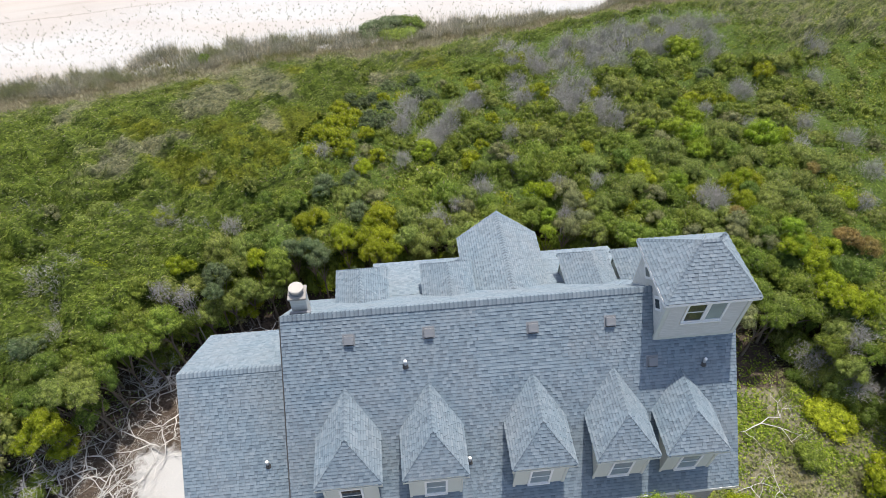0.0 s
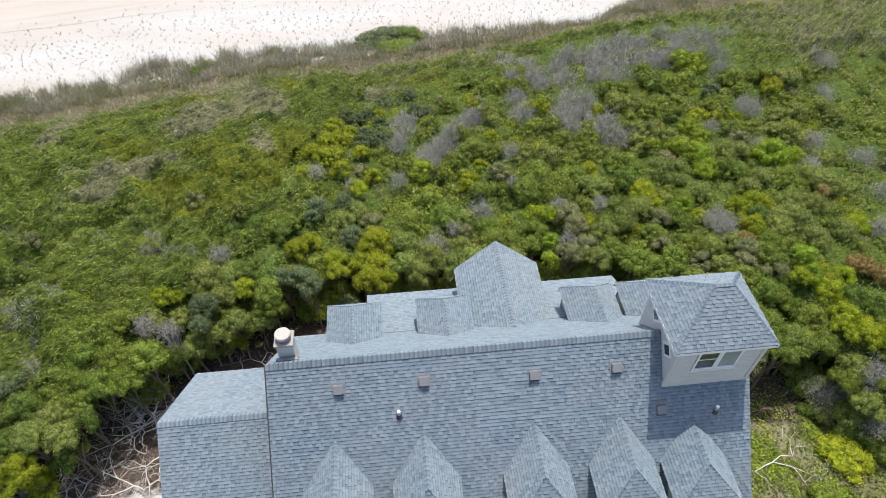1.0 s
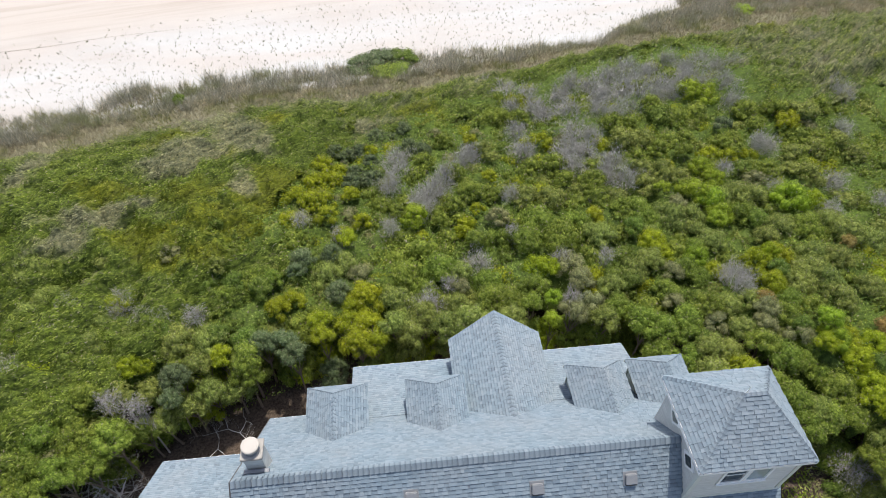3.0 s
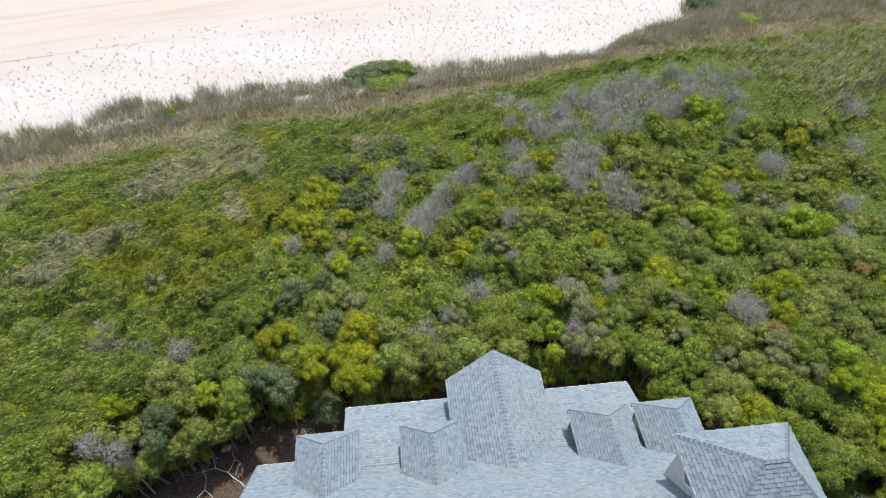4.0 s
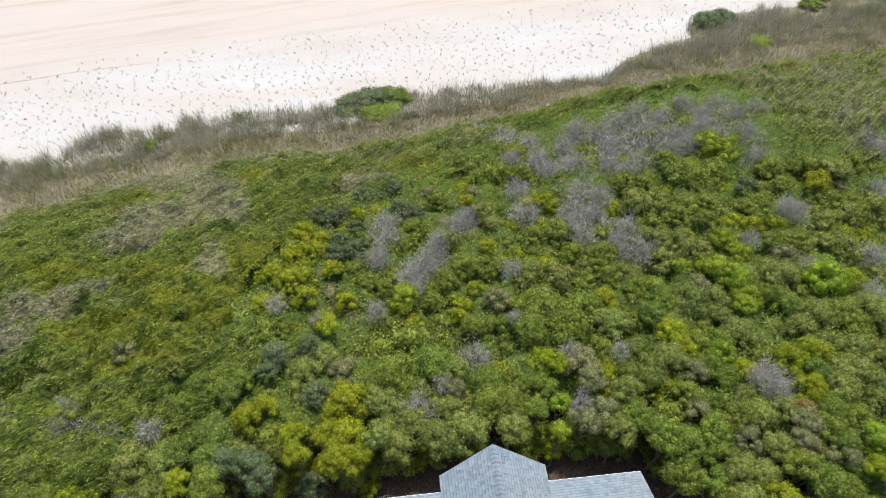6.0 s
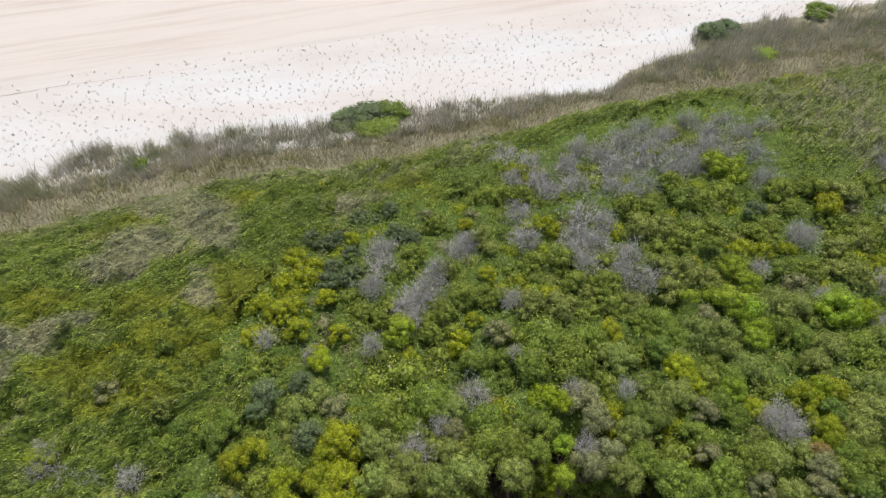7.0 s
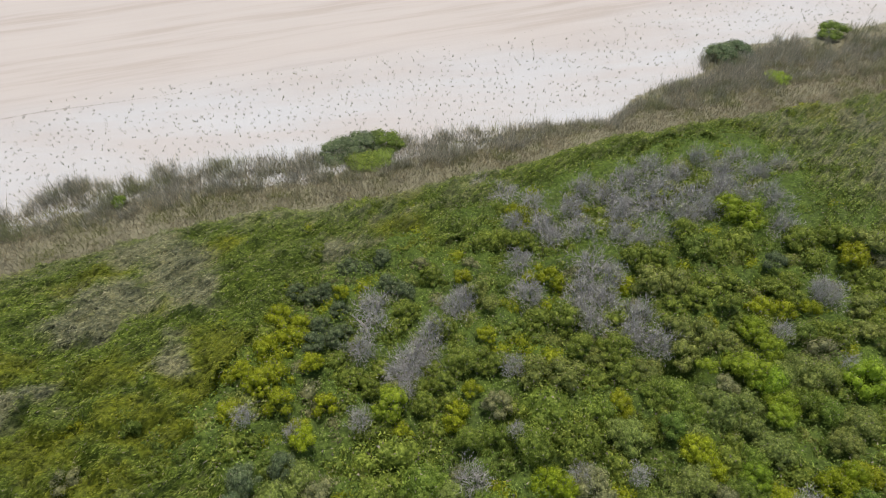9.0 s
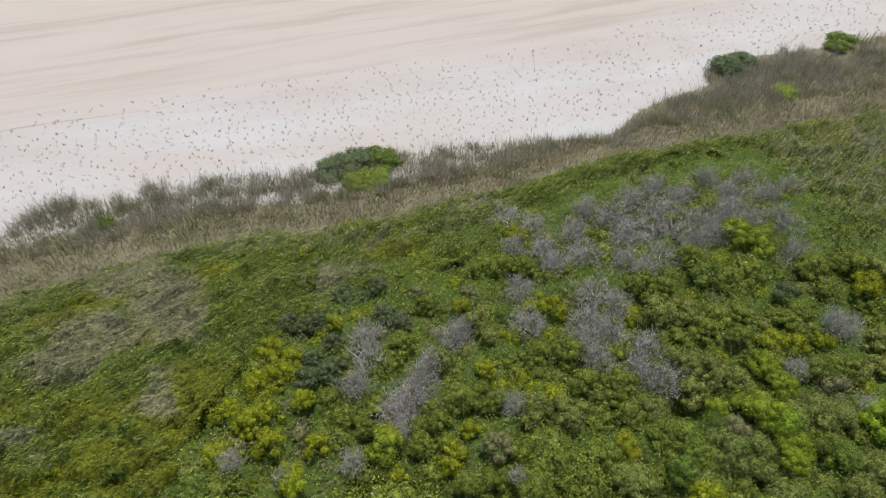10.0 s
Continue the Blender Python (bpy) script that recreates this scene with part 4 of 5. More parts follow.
GREEN_C = [(21.2, 28.4, 0.65), (8, 28.6, 0.87), (10, 28.8, 1.24), (20.6, 29, 0.71), (5.3, 29.2, 0.53), (15.2, 29.2, 0.65), (6.6, 29.3, 0.83), (11.2, 29.7, 0.9),
           (9.1, 30.1, 1.36), (14.9, 30.1, 0.73), (14.1, 30.3, 0.67), (3.5, 31.3, 0.55), (12.9, 31.5, 0.81), (4.5, 32.3, 0.5), (23.8, 32.3, 0.64), (1, 32.6, 0.44),
           (23.1, 32.6, 0.71), (13, 32.9, 0.77), (7.2, 33, 0.64), (0.1, 33.3, 0.71), (11.4, 33.3, 0.65), (5.6, 33.3, 0.77), (-0.5, 34.2, 0.78), (19.4, 34.6, 0.53),
           (23, 34.7, 0.54)]
GREEN_D = [(29.5, 35, 0.9), (11.3, 35.1, 0.81), (18, 35.3, 0.67), (22.2, 35.3, 0.61), (9.9, 35.6, 0.89), (27.6, 35.6, 0.97), (4.9, 35.7, 0.61), (19.9, 35.9, 0.68),
           (19.1, 36, 0.89), (2.4, 36.1, 0.75), (3, 36.8, 0.69), (25.4, 37.3, 0.78), (17, 38.3, 0.64), (27.4, 38.5, 0.87), (20.4, 38.6, 0.79), (30.5, 38.6, 0.8),
           (16.1, 38.7, 0.79), (22, 38.8, 0.94), (25.3, 38.8, 0.8), (4.6, 39.6, 0.66), (19.1, 40.1, 0.66), (10.2, 41.6, 0.61), (8.2, 42.1, 0.77), (9.2, 42.3, 0.77)]
OLIVE_A = [(21.7, 13.6, 0.66), (-14.6, 14.9, 0.65), (-15.8, 15, 0.65), (21.9, 15.6, 0.74), (-15.3, 15.8, 0.71), (16.2, 20.2, 0.72), (15.4, 20.6, 0.63), (17.2, 21.3, 0.59),
           (27, 21.8, 0.64), (-9, 22.2, 0.72), (22.7, 22.3, 0.72), (17.1, 22.8, 0.67), (18.4, 22.8, 0.56), (24.7, 22.9, 0.7), (11, 23, 0.67), (-13.9, 23.4, 0.67),
           (-8.5, 23.4, 0.8), (-10, 23.5, 0.8), (22.6, 23.6, 0.79), (-11.3, 23.6, 0.73), (1.4, 23.7, 0.78), (3, 23.7, 0.78), (6.4, 23.7, 0.68), (21.3, 23.7, 0.79),
           (-12.5, 23.8, 0.74), (4.3, 23.9, 0.95), (0.4, 24.1, 0.73)]
OLIVE_B = [(22.1, 24.2, 0.85), (2, 24.4, 0.63), (-16.8, 24.4, 0.8), (11.8, 24.7, 0.59), (23.9, 24.8, 0.71), (-13.9, 24.8, 0.69), (3.7, 25, 0.59), (23, 25.3, 0.77),
           (0.7, 25.6, 0.87), (-17.5, 25.6, 0.76), (13.5, 25.9, 0.77), (14.3, 26.1, 0.67), (26.9, 26.4, 0.83), (-16.8, 26.5, 0.64), (4.2, 26.8, 0.56), (21, 26.8, 0.57),
           (25.7, 26.8, 0.77), (18.2, 27.1, 0.74), (-3.1, 27.5, 0.78), (22.2, 27.5, 0.81), (25.3, 27.8, 0.76), (-18, 27.9, 0.86), (15, 28.1, 0.52), (17.8, 28.2, 0.58),
           (12.3, 28.4, 0.76), (-2.3, 28.5, 0.69), (11.8, 28.7, 0.53)]
OLIVE_C = [(17.7, 29.2, 0.9), (16.5, 29.3, 1.02), (27.8, 30, 0.75), (21.8, 30.1, 0.73), (21, 30.4, 0.92), (20, 30.4, 0.74), (26.5, 31.3, 0.51), (14.2, 31.6, 0.75),
           (10.3, 31.8, 0.88), (26, 31.9, 0.64), (8.9, 32.2, 0.88), (16.2, 32.2, 0.7), (25.2, 32.4, 0.71), (18.3, 32.5, 0.64), (17.3, 33.1, 0.9), (16.5, 33.7, 0.72),
           (26, 33.8, 0.66), (30.6, 33.9, 0.68), (28.2, 34.7, 1.03), (30.3, 35.3, 0.69), (17.5, 36.6, 0.83), (7.5, 36.8, 0.48), (16.2, 36.9, 0.9), (28.9, 37.7, 0.93),
           (6.9, 37.8, 0.64)]
YELLOW_A = [(23.3, 16.2, 0.62), (22.4, 16.4, 0.68), (21.6, 17, 0.52), (21.9, 17.7, 0.64), (21.7, 19, 0.65), (20.4, 19.7, 0.45), (22.9, 19.8, 0.54), (21, 20.1, 0.66),
            (21.7, 20.1, 0.66), (-15.9, 22.1, 0.76), (-7.8, 22.5, 0.42), (25.7, 23.2, 0.58), (27.3, 23.5, 0.49), (19.7, 23.6, 0.52), (17.3, 25, 0.38), (19.8, 25.2, 0.71),
            (20.5, 25.5, 0.49), (9.1, 26.6, 0.5), (15.2, 26.7, 0.62), (8.4, 27, 0.74), (14.9, 27.4, 0.63), (25.3, 29.6, 0.55), (-2, 30, 0.54)]
YELLOW_B = [(4.9, 30.6, 0.67), (-2.3, 30.7, 0.48), (-5.2, 31.4, 0.59), (5.8, 31.7, 0.44), (-3.2, 31.8, 0.67), (-1.2, 31.9, 0.56), (-4.1, 32.8, 0.68), (-4.8, 33.3, 0.68),
            (-3.6, 33.4, 0.82), (22, 34, 0.59), (23.4, 34, 0.46), (-1.8, 34.2, 0.52), (20.9, 34.3, 0.66), (7, 34.8, 0.46), (-4, 34.9, 0.71), (-3.1, 35.7, 0.87),
            (-2.7, 36.7, 0.61), (-3.7, 37.2, 0.68), (11.2, 38.3, 0.65), (10.2, 38.7, 0.51), (-0.5, 38.7, 0.43), (10.8, 44.7, 0.89)]
GOLD_A = [(-16.2, 13.8, 0.63), (-7.8, 22.1, 0.33), (-11.8, 22.1, 0.51), (-11.3, 22.1, 0.42), (-1.4, 22.9, 0.76), (-0.6, 23.2, 0.56), (-3.1, 23.2, 0.5), (19.7, 23.5, 0.64),
          (-17.5, 23.8, 0.54), (-3.3, 24.1, 0.61), (-1.9, 24.2, 0.68), (-0.9, 24.2, 0.84), (-5.4, 25, 0.57), (20.8, 25.3, 0.73), (-1.7, 25.4, 0.54), (-4.7, 25.6, 0.52),
          (-1, 25.9, 0.87), (-13.4, 25.9, 0.48), (12.3, 30, 0.6), (-11.8, 31.1, 0.58), (17.9, 33.7, 0.49), (27.5, 37.1, 0.78), (6.2, 38.9, 0.5)]
LIME_A = [(21, 19.9, 0.67), (21, 20.8, 0.54), (8.3, 23.1, 0.42), (8.7, 24.5, 0.43), (16.8, 26, 0.61), (18.8, 28.3, 0.47), (19.4, 29, 0.66), (23.7, 29.6, 1),
          (19.2, 30.1, 0.73), (18.6, 30.8, 0.99), (16.5, 30.9, 0.43), (1.9, 31.3, 0.8), (20.1, 31.9, 0.63), (19.7, 33, 0.65), (23.1, 40.6, 0.9), (22.6, 41.6, 0.99)]
GREEN_E = [(2, 26.7, 0.96), (1.1, 27.2, 0.79), (3.1, 27.5, 1.09), (2, 28.6, 1.65)]
DARK_A = [(-17, 14.9, 0.64), (-17.7, 16.2, 0.72), (-16.6, 16.6, 0.72), (23.8, 18.2, 0.64), (22.7, 18.5, 0.59), (19.9, 20.9, 0.49), (-6.9, 23.5, 0.6), (-8.2, 23.6, 0.54),
          (-10.6, 23.9, 0.64), (-12.2, 24.1, 0.59), (20.4, 24.4, 0.53), (-18.2, 24.8, 0.62), (-6.3, 26.3, 0.58), (-9, 26.6, 0.53), (-7.6, 26.7, 0.58), (14.2, 28.6, 0.58),
          (-21.3, 28.8, 0.67), (22, 32.5, 0.64), (19.1, 38.8, 1.08)]
BLUE_A = [(-18.2, 17.4, 0.68), (-17.5, 17.6, 0.58), (-18.1, 19.4, 0.72), (-19.3, 19.8, 0.61), (-9.8, 20.5, 0.46), (-9.7, 21.4, 0.59), (-4.4, 22.2, 0.53), (-5, 22.9, 0.64),
          (-6.1, 23.2, 0.61), (-2.5, 26.3, 0.6), (-4.6, 27.2, 0.38), (-4.3, 28.2, 0.62), (-2.8, 28.8, 0.52), (-1.8, 35.3, 0.53), (-0.5, 35.7, 0.67), (-1.5, 36.6, 0.61),
          (22.9, 36.9, 0.56), (-0.5, 37.3, 0.48), (2.9, 38.3, 0.57), (-2.1, 39, 0.64), (2.2, 39, 0.65), (-1.2, 39.1, 0.57), (-3, 39.1, 0.5), (1, 40.7, 0.67),
          (-0.1, 41, 0.67), (1.8, 41.2, 0.52)]
GREY_A = [(19.7, 20.5, 0.61), (18.3, 21.2, 0.54), (16.2, 21.8, 0.55), (18.8, 22.1, 0.6), (14.6, 23.3, 0.47), (9.6, 23.6, 0.68), (10.5, 24, 0.64), (15.2, 25.3, 0.55),
          (10.4, 25.6, 0.66), (4, 25.8, 0.44), (-19.1, 25.9, 0.51), (10.1, 26.5, 0.79), (-14.8, 27.6, 0.59), (-1.2, 27.7, 0.74), (17.2, 30, 0.54), (6.8, 30.7, 0.61),
          (22.5, 31.6, 0.82), (2.1, 32, 0.44), (6.9, 40.1, 0.52), (4, 40.4, 0.52)]
RUST_A = [(25, 19.6, 0.54), (24.1, 20.2, 0.61), (18.9, 22.7, 0.36), (25, 25.8, 0.39)]
DEAD_A = [(22.3, 14.8, 0.55), (-16.7, 18.3, 0.35), (-11, 19.8, 0.36), (-12.2, 20.2, 0.37), (-17.1, 20.4, 0.5), (-18.4, 21, 0.4), (-16.9, 21.2, 0.69), (-17.9, 21.4, 0.63),
          (-17.2, 22.3, 0.58), (-18, 22.4, 0.64), (26.8, 22.9, 0.42), (18.3, 23.7, 0.47), (-15.6, 23.7, 0.39), (9.6, 24.3, 0.37), (18.3, 24.4, 0.53), (17.7, 24.5, 0.37),
          (-10.9, 24.6, 0.43), (-9.3, 24.6, 0.4), (-19.6, 24.7, 0.49), (-11.9, 25, 0.44), (2.2, 25.1, 0.64), (-13.4, 25.4, 0.38), (-15.3, 25.5, 0.38), (-19.8, 25.8, 0.44),
          (29.3, 25.9, 0.55), (3.5, 26, 0.33), (-13.2, 26.2, 0.42), (12, 26.6, 0.33), (9.7, 27, 0.39), (-21.1, 27.1, 0.38), (-10.9, 27.1, 0.49)]
DEAD_B = [(5.2, 27.4, 0.62), (25.8, 28.6, 0.48), (7.4, 29.1, 0.29), (29.9, 29.4, 0.59), (-2.4, 30.3, 0.36), (23.1, 30.4, 0.3), (0.5, 30.8, 0.42), (-4.5, 30.9, 0.35),
          (27.8, 31.3, 0.57), (2.6, 31.9, 0.37), (7.9, 32.6, 0.44), (21.1, 32.6, 0.38), (15.2, 33, 0.64), (2.5, 33.1, 0.64), (14.1, 33.6, 0.65), (3.2, 33.7, 0.78),
          (3.8, 34.6, 0.66), (0.6, 34.7, 0.52), (12.4, 34.7, 0.6), (24.8, 34.7, 0.6), (14.9, 34.9, 0.73), (24.4, 35, 0.4), (4.4, 35.6, 0.47), (11.9, 35.7, 0.61),
          (13.5, 36.2, 0.61), (31, 36.2, 0.56), (1.2, 36.3, 0.95), (5.6, 36.9, 0.62), (12.8, 37.2, 0.84), (6.2, 37.4, 0.49), (9.7, 37.4, 0.77)]
DEAD_C = [(1.3, 37.6, 0.77), (14.3, 37.6, 0.49), (13.6, 38.8, 0.94), (24.8, 39.7, 0.66), (16.5, 39.7, 0.51), (32.9, 39.8, 0.59), (9.7, 39.9, 0.66), (17.7, 40.5, 0.89),
          (15.8, 40.8, 0.67), (32.7, 40.8, 0.68), (20, 41.5, 0.6), (25.3, 41.5, 0.68), (12.1, 41.7, 0.61), (21.3, 41.8, 0.53), (23.6, 42.4, 0.61), (25.3, 42.4, 0.61),
          (19.3, 42.6, 1), (16.6, 42.7, 0.85), (11.7, 43.1, 0.78), (21.1, 43.3, 0.78), (22.7, 43.3, 0.7), (10, 43.5, 0.55), (18, 43.5, 1.02), (23.4, 44.1, 0.63),
          (13.9, 44.3, 0.72), (16.5, 44.8, 0.89), (11.6, 45.3, 0.82), (10, 46.6, 0.92), (8.9, 48, 0.86)]
FRINGE_A = [("gold", -0.3, 22.7, 0.43, 2.4), ("blue", -2.8, 22.6, 0.68, 3.6), ("lime", 8.4, 23.5, 0.39, 2.8), ("green", 10.7, 23.2, 0.59, 4.0),
            ("green", 13.4, 22.5, 0.72, 2.7), ("olive", 3, 23.7, 0.60, 3.5), ("olive", -1.1, 22.9, 0.48, 3.1), ("dead", 20.8, 15.2, 0.52, 3.6),
            ("dead", 21.2, 14.7, 0.58, 3.4), ("dead", 22.3, 13.1, 0.55, 3.9), ("olive", -8.4, 21.1, 0.65, 5.3), ("olive", -9.3, 20.7, 0.71, 5.0),
            ("olive", -10.4, 20.2, 0.64, 4.8), ("olive", -7.4, 21.5, 0.73, 4.7), ("olive", 21.8, 13.9, 0.57, 3.6), ("gold", -17, 13.5, 0.59, 5.2),
            ("gold", -16.3, 14, 0.67, 4.0), ("gold", -16.3, 14, 0.60, 5.1)]
FRINGE_B = [("yellow", -8.6, 21, 0.49, 3.4), ("green", -6.7, 21.8, 0.66, 5.5), ("dark", -11.2, 19.6, 0.52, 4.7),
            ("dark", -14.1, 16, 0.52, 5.7), ("dark", -15, 14.9, 0.62, 4.7), ("green", 18.1, 17.7, 0.75, 6.1), ("green", 18.1, 16.3, 0.7, 5.9), ("grey", 17, 16.5, 0.62, 5.7),
            ("green", 16.5, 18.2, 0.8, 6), ("green", 17.7, 18.3, 0.85, 6.1), ("olive", 15.1, 19.3, 0.7, 6), ("green", 14.4, 20.3, 0.7, 5.7),
            ("gold", 16.4, 19.1, 0.7, 6.2), ("green", 13.4, 21, 0.75, 5.4), ("olive", 19.3, 17, 0.8, 5.6)]
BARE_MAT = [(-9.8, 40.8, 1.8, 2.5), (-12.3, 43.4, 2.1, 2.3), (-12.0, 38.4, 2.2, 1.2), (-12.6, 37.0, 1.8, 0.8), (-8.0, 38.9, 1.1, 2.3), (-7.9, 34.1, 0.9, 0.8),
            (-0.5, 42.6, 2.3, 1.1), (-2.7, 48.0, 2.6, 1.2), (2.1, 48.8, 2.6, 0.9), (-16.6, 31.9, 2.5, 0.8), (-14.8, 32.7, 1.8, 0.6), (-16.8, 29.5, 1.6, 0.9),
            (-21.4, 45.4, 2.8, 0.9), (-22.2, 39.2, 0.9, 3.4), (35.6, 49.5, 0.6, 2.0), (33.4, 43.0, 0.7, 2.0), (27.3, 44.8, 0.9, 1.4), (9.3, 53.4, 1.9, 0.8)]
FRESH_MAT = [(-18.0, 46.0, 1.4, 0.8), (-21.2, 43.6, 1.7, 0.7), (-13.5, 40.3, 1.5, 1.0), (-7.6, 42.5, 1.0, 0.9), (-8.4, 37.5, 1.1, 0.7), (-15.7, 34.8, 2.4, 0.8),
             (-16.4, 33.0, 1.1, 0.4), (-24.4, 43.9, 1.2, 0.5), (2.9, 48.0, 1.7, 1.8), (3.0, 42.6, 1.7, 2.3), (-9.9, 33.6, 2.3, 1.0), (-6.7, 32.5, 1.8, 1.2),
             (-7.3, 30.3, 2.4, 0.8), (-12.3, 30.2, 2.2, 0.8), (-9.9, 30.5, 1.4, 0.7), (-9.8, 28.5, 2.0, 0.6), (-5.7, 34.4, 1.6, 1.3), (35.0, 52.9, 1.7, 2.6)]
HOLES = [(15.3, 31.8, 1.0), (16.1, 31.3, 1.0), (7.6, 29.1, 0.7), (18.4, 30.4, 0.7), (1.4, 32.2, 0.5)]


def scatter(n, x0, x1, y0, y1, keep):
    x, y = RNG.uniform(x0, x1, n), RNG.uniform(y0, y1, n)
    k = keep(x, y)
    return x[k], y[k]


def normals(f, x, y):
    e = 0.12
    n = np.stack([f(x - e, y) - f(x + e, y), f(x, y - e) - f(x, y + e), 2 * e + 0 * x], 1)
    return n / np.linalg.norm(n, axis=1, keepdims=True)


def lumps(x, y):
    """Small cushions in the shorn thicket, drawn out along the wind."""
    u, v = 0.80 * x + 0.6 * y, -0.6 * x + 0.8 * y
    a = 1 - np.abs(2 * vnoise(0.42 * u, 0.95 * v, 1) - 1)
    b = 1 - np.abs(2 * vnoise(1.0 * u, 2.6 * v, 2) - 1)
    return 0.60 * a * a + 0.34 * b * b + 0.12 * vnoise(3.7 * x, 3.7 * y, 5)


def mat_depth(x, y):
    """How far inside the shorn thicket a place lies; below 0 outside."""
    d = edge_y(x) - y
    w = 4.5 * (vnoise(0.22 * x, 0.22 * y, 3) - 0.5)
    left = np.minimum(y - clear_y(x) - 2.6 - 0.5 * w, -4.2 + np.maximum(y - 33, -9) * 0.48 + w - x)
    right = np.minimum(x - 28 - w, y - 38.8 - w)
    return np.maximum(np.maximum(left, right), 4.2 + 3.6 * (1 - step(7, 12, x)) + w * 0.5 - d)


def mat_mask(x, y):
    d = edge_y(x) - y
    return (mat_depth(x, y) > 0) & (d > 1.6 * (vnoise(0.5 * x, 0.5 * y, 9) - 0.75)) & (y > 12)


def mat_z(x, y):
    d = edge_y(x) - y
    near = 1 - step(29, 40, y)
    tuft = near * (1.3 * vnoise(0.7 * x + 3, 0.7 * y, 11) + 0.9 * vnoise(1.5 * x, 1.5 * y, 12) + 0.45 * vnoise(3.1 * x, 3.1 * y, 13) - 1.2)
    return canopy_z(x, y) - 0.42 + tuft + 1.25 * lumps(x, y) * step(-0.5, 3, d) - 0.75 * (1 - step(-0.8, 2.4, d)) - 1.1 * (1 - step(-0.3, 4.0, mat_depth(x, y))) * (1 - 0.6 * (1 - step(2.5, 6, d)))


def in_mat(x, y):
    """The wind-shorn low thicket: the seaward left, and along the edge of the dune."""
    w = 4.5 * (float(vnoise(0.22 * x, 0.22 * y, 3)) - 0.5)
    return (y > clear_y(x) + 4.6 + 0.5 * w and x < -6.6 + max(y - 33, -9) * 0.48 + w) or edge_y(x) - y < 2.6 + w * 0.5 or (x > 30.5 + w and y > 42 + w)


def covered(x, y):
    return y > clear_y(x) and y < edge_y(x)


standing, chosen = [], []
for kind, stands in (("green", (GREEN_A, GREEN_B, GREEN_C, GREEN_D, GREEN_E)), ("olive", (OLIVE_A, OLIVE_B, OLIVE_C)), ("yellow", (YELLOW_A, YELLOW_B)), ("gold", (GOLD_A,)), ("lime", (LIME_A,)),
                     ("dark", (DARK_A,)), ("blue", (BLUE_A,)), ("grey", (GREY_A,)), ("rust", (RUST_A,)), ("dead", (DEAD_A, DEAD_B, DEAD_C))):
    for x, y, r in sum(stands, []):
        standing.append((x, y, r))
        top = float(canopy_z(x, y)) + (0.50 if kind == "dead" else 0.20 + 0.45 * (r - 0.8) + RNG.normal(0, 0.18))
        if kind == "lime":
            top += 0.3
        if mat_depth(x, y) > 0:
            top = max(top, float(mat_z(x, y)) + 0.3)
        if kind == "dead" or (y < 30.5 and x < 27):
            grow(kind, x, y, r * (1.22 if kind != "dead" else 1.5), top)
        else:
            chosen.append((kind, x, y, r, top))
for kind, x, y, r, top in FRINGE_A + FRINGE_B:
    standing.append((x, y, r))
    grow(kind, x, y, r * (1.25 if kind != "dead" else 1.5), top)


def in_dead_patch(x, y):
    return ((x - 18.5) / 10.0) ** 2 + ((y - 0.12 * x - 42.2) / 3.0) ** 2 < 1


# more bare shrubs in the large dead patch near the dune
bare = [(x, y) for x, y, r in DEAD_A + DEAD_B + DEAD_C]
for _ in range(900):
    x, y, r = RNG.uniform(8, 30), RNG.uniform(39, 49), RNG.uniform(0.7, 1.0)
    if in_dead_patch(x, y) and min((x - a) ** 2 + (y - b) ** 2 for a, b in bare) > 1.75 ** 2 and RNG.uniform() < 0.6:
        bare.append((x, y))
        standing.append((x, y, r))
        grow("dead", x, y, r * 1.35, float(canopy_z(x, y)) + RNG.uniform(0.35, 0.65))


def free(x, y, r):
    return all((x - a) ** 2 + (y - b) ** 2 > (0.60 * (r + c)) ** 2 for a, b, c in standing)


def stand(x, y, r):
    """Whether the site is free, and if so which kind grows there."""
    if not covered(x, y) or in_mat(x, y) or y < clear_y(x) + 0.6 or not free(x, y, r):
        return None
    if any((x - a) ** 2 + (y - b) ** 2 < (c + 0.5) ** 2 for a, b, c in HOLES):
        return None
    u = RNG.uniform()
    if x < -4 and y < 29:
        return "olive" if u < 0.34 else "green" if u < 0.55 else "dark" if u < 0.92 else "grey" if u < 0.96 else "yellow"
    if x > 17 and y < 33:
        return "green" if u < 0.5 else "olive" if u < 0.76 else "dark" if u < 0.82 else "yellow" if u < 0.94 else "grey"
    return "green" if u < 0.44 else "olive" if u < 0.62 else "dark" if u < 0.78 else "yellow" if u < 0.91 else "grey"


for _ in range(1500):
    x, y, r = RNG.uniform(-30, 2), RNG.uniform(14, 34), RNG.uniform(0.5, 0.9)
    if covered(x, y) and in_mat(x, y) and all((x - a) ** 2 + (y - b) ** 2 > ((0.85 if y < 29 else 1.6) * (r + c)) ** 2 for a, b, c in standing):
        standing.append((x, y, r))
        u = RNG.uniform()
        kind = "olive" if u < 0.36 else "grey" if u < 0.46 else "green" if u < 0.66 else "dark" if u < 0.94 else "yellow"
        chosen.append((kind, x, y, r, float(mat_z(x, y)) + RNG.uniform(0.1, 0.4)))

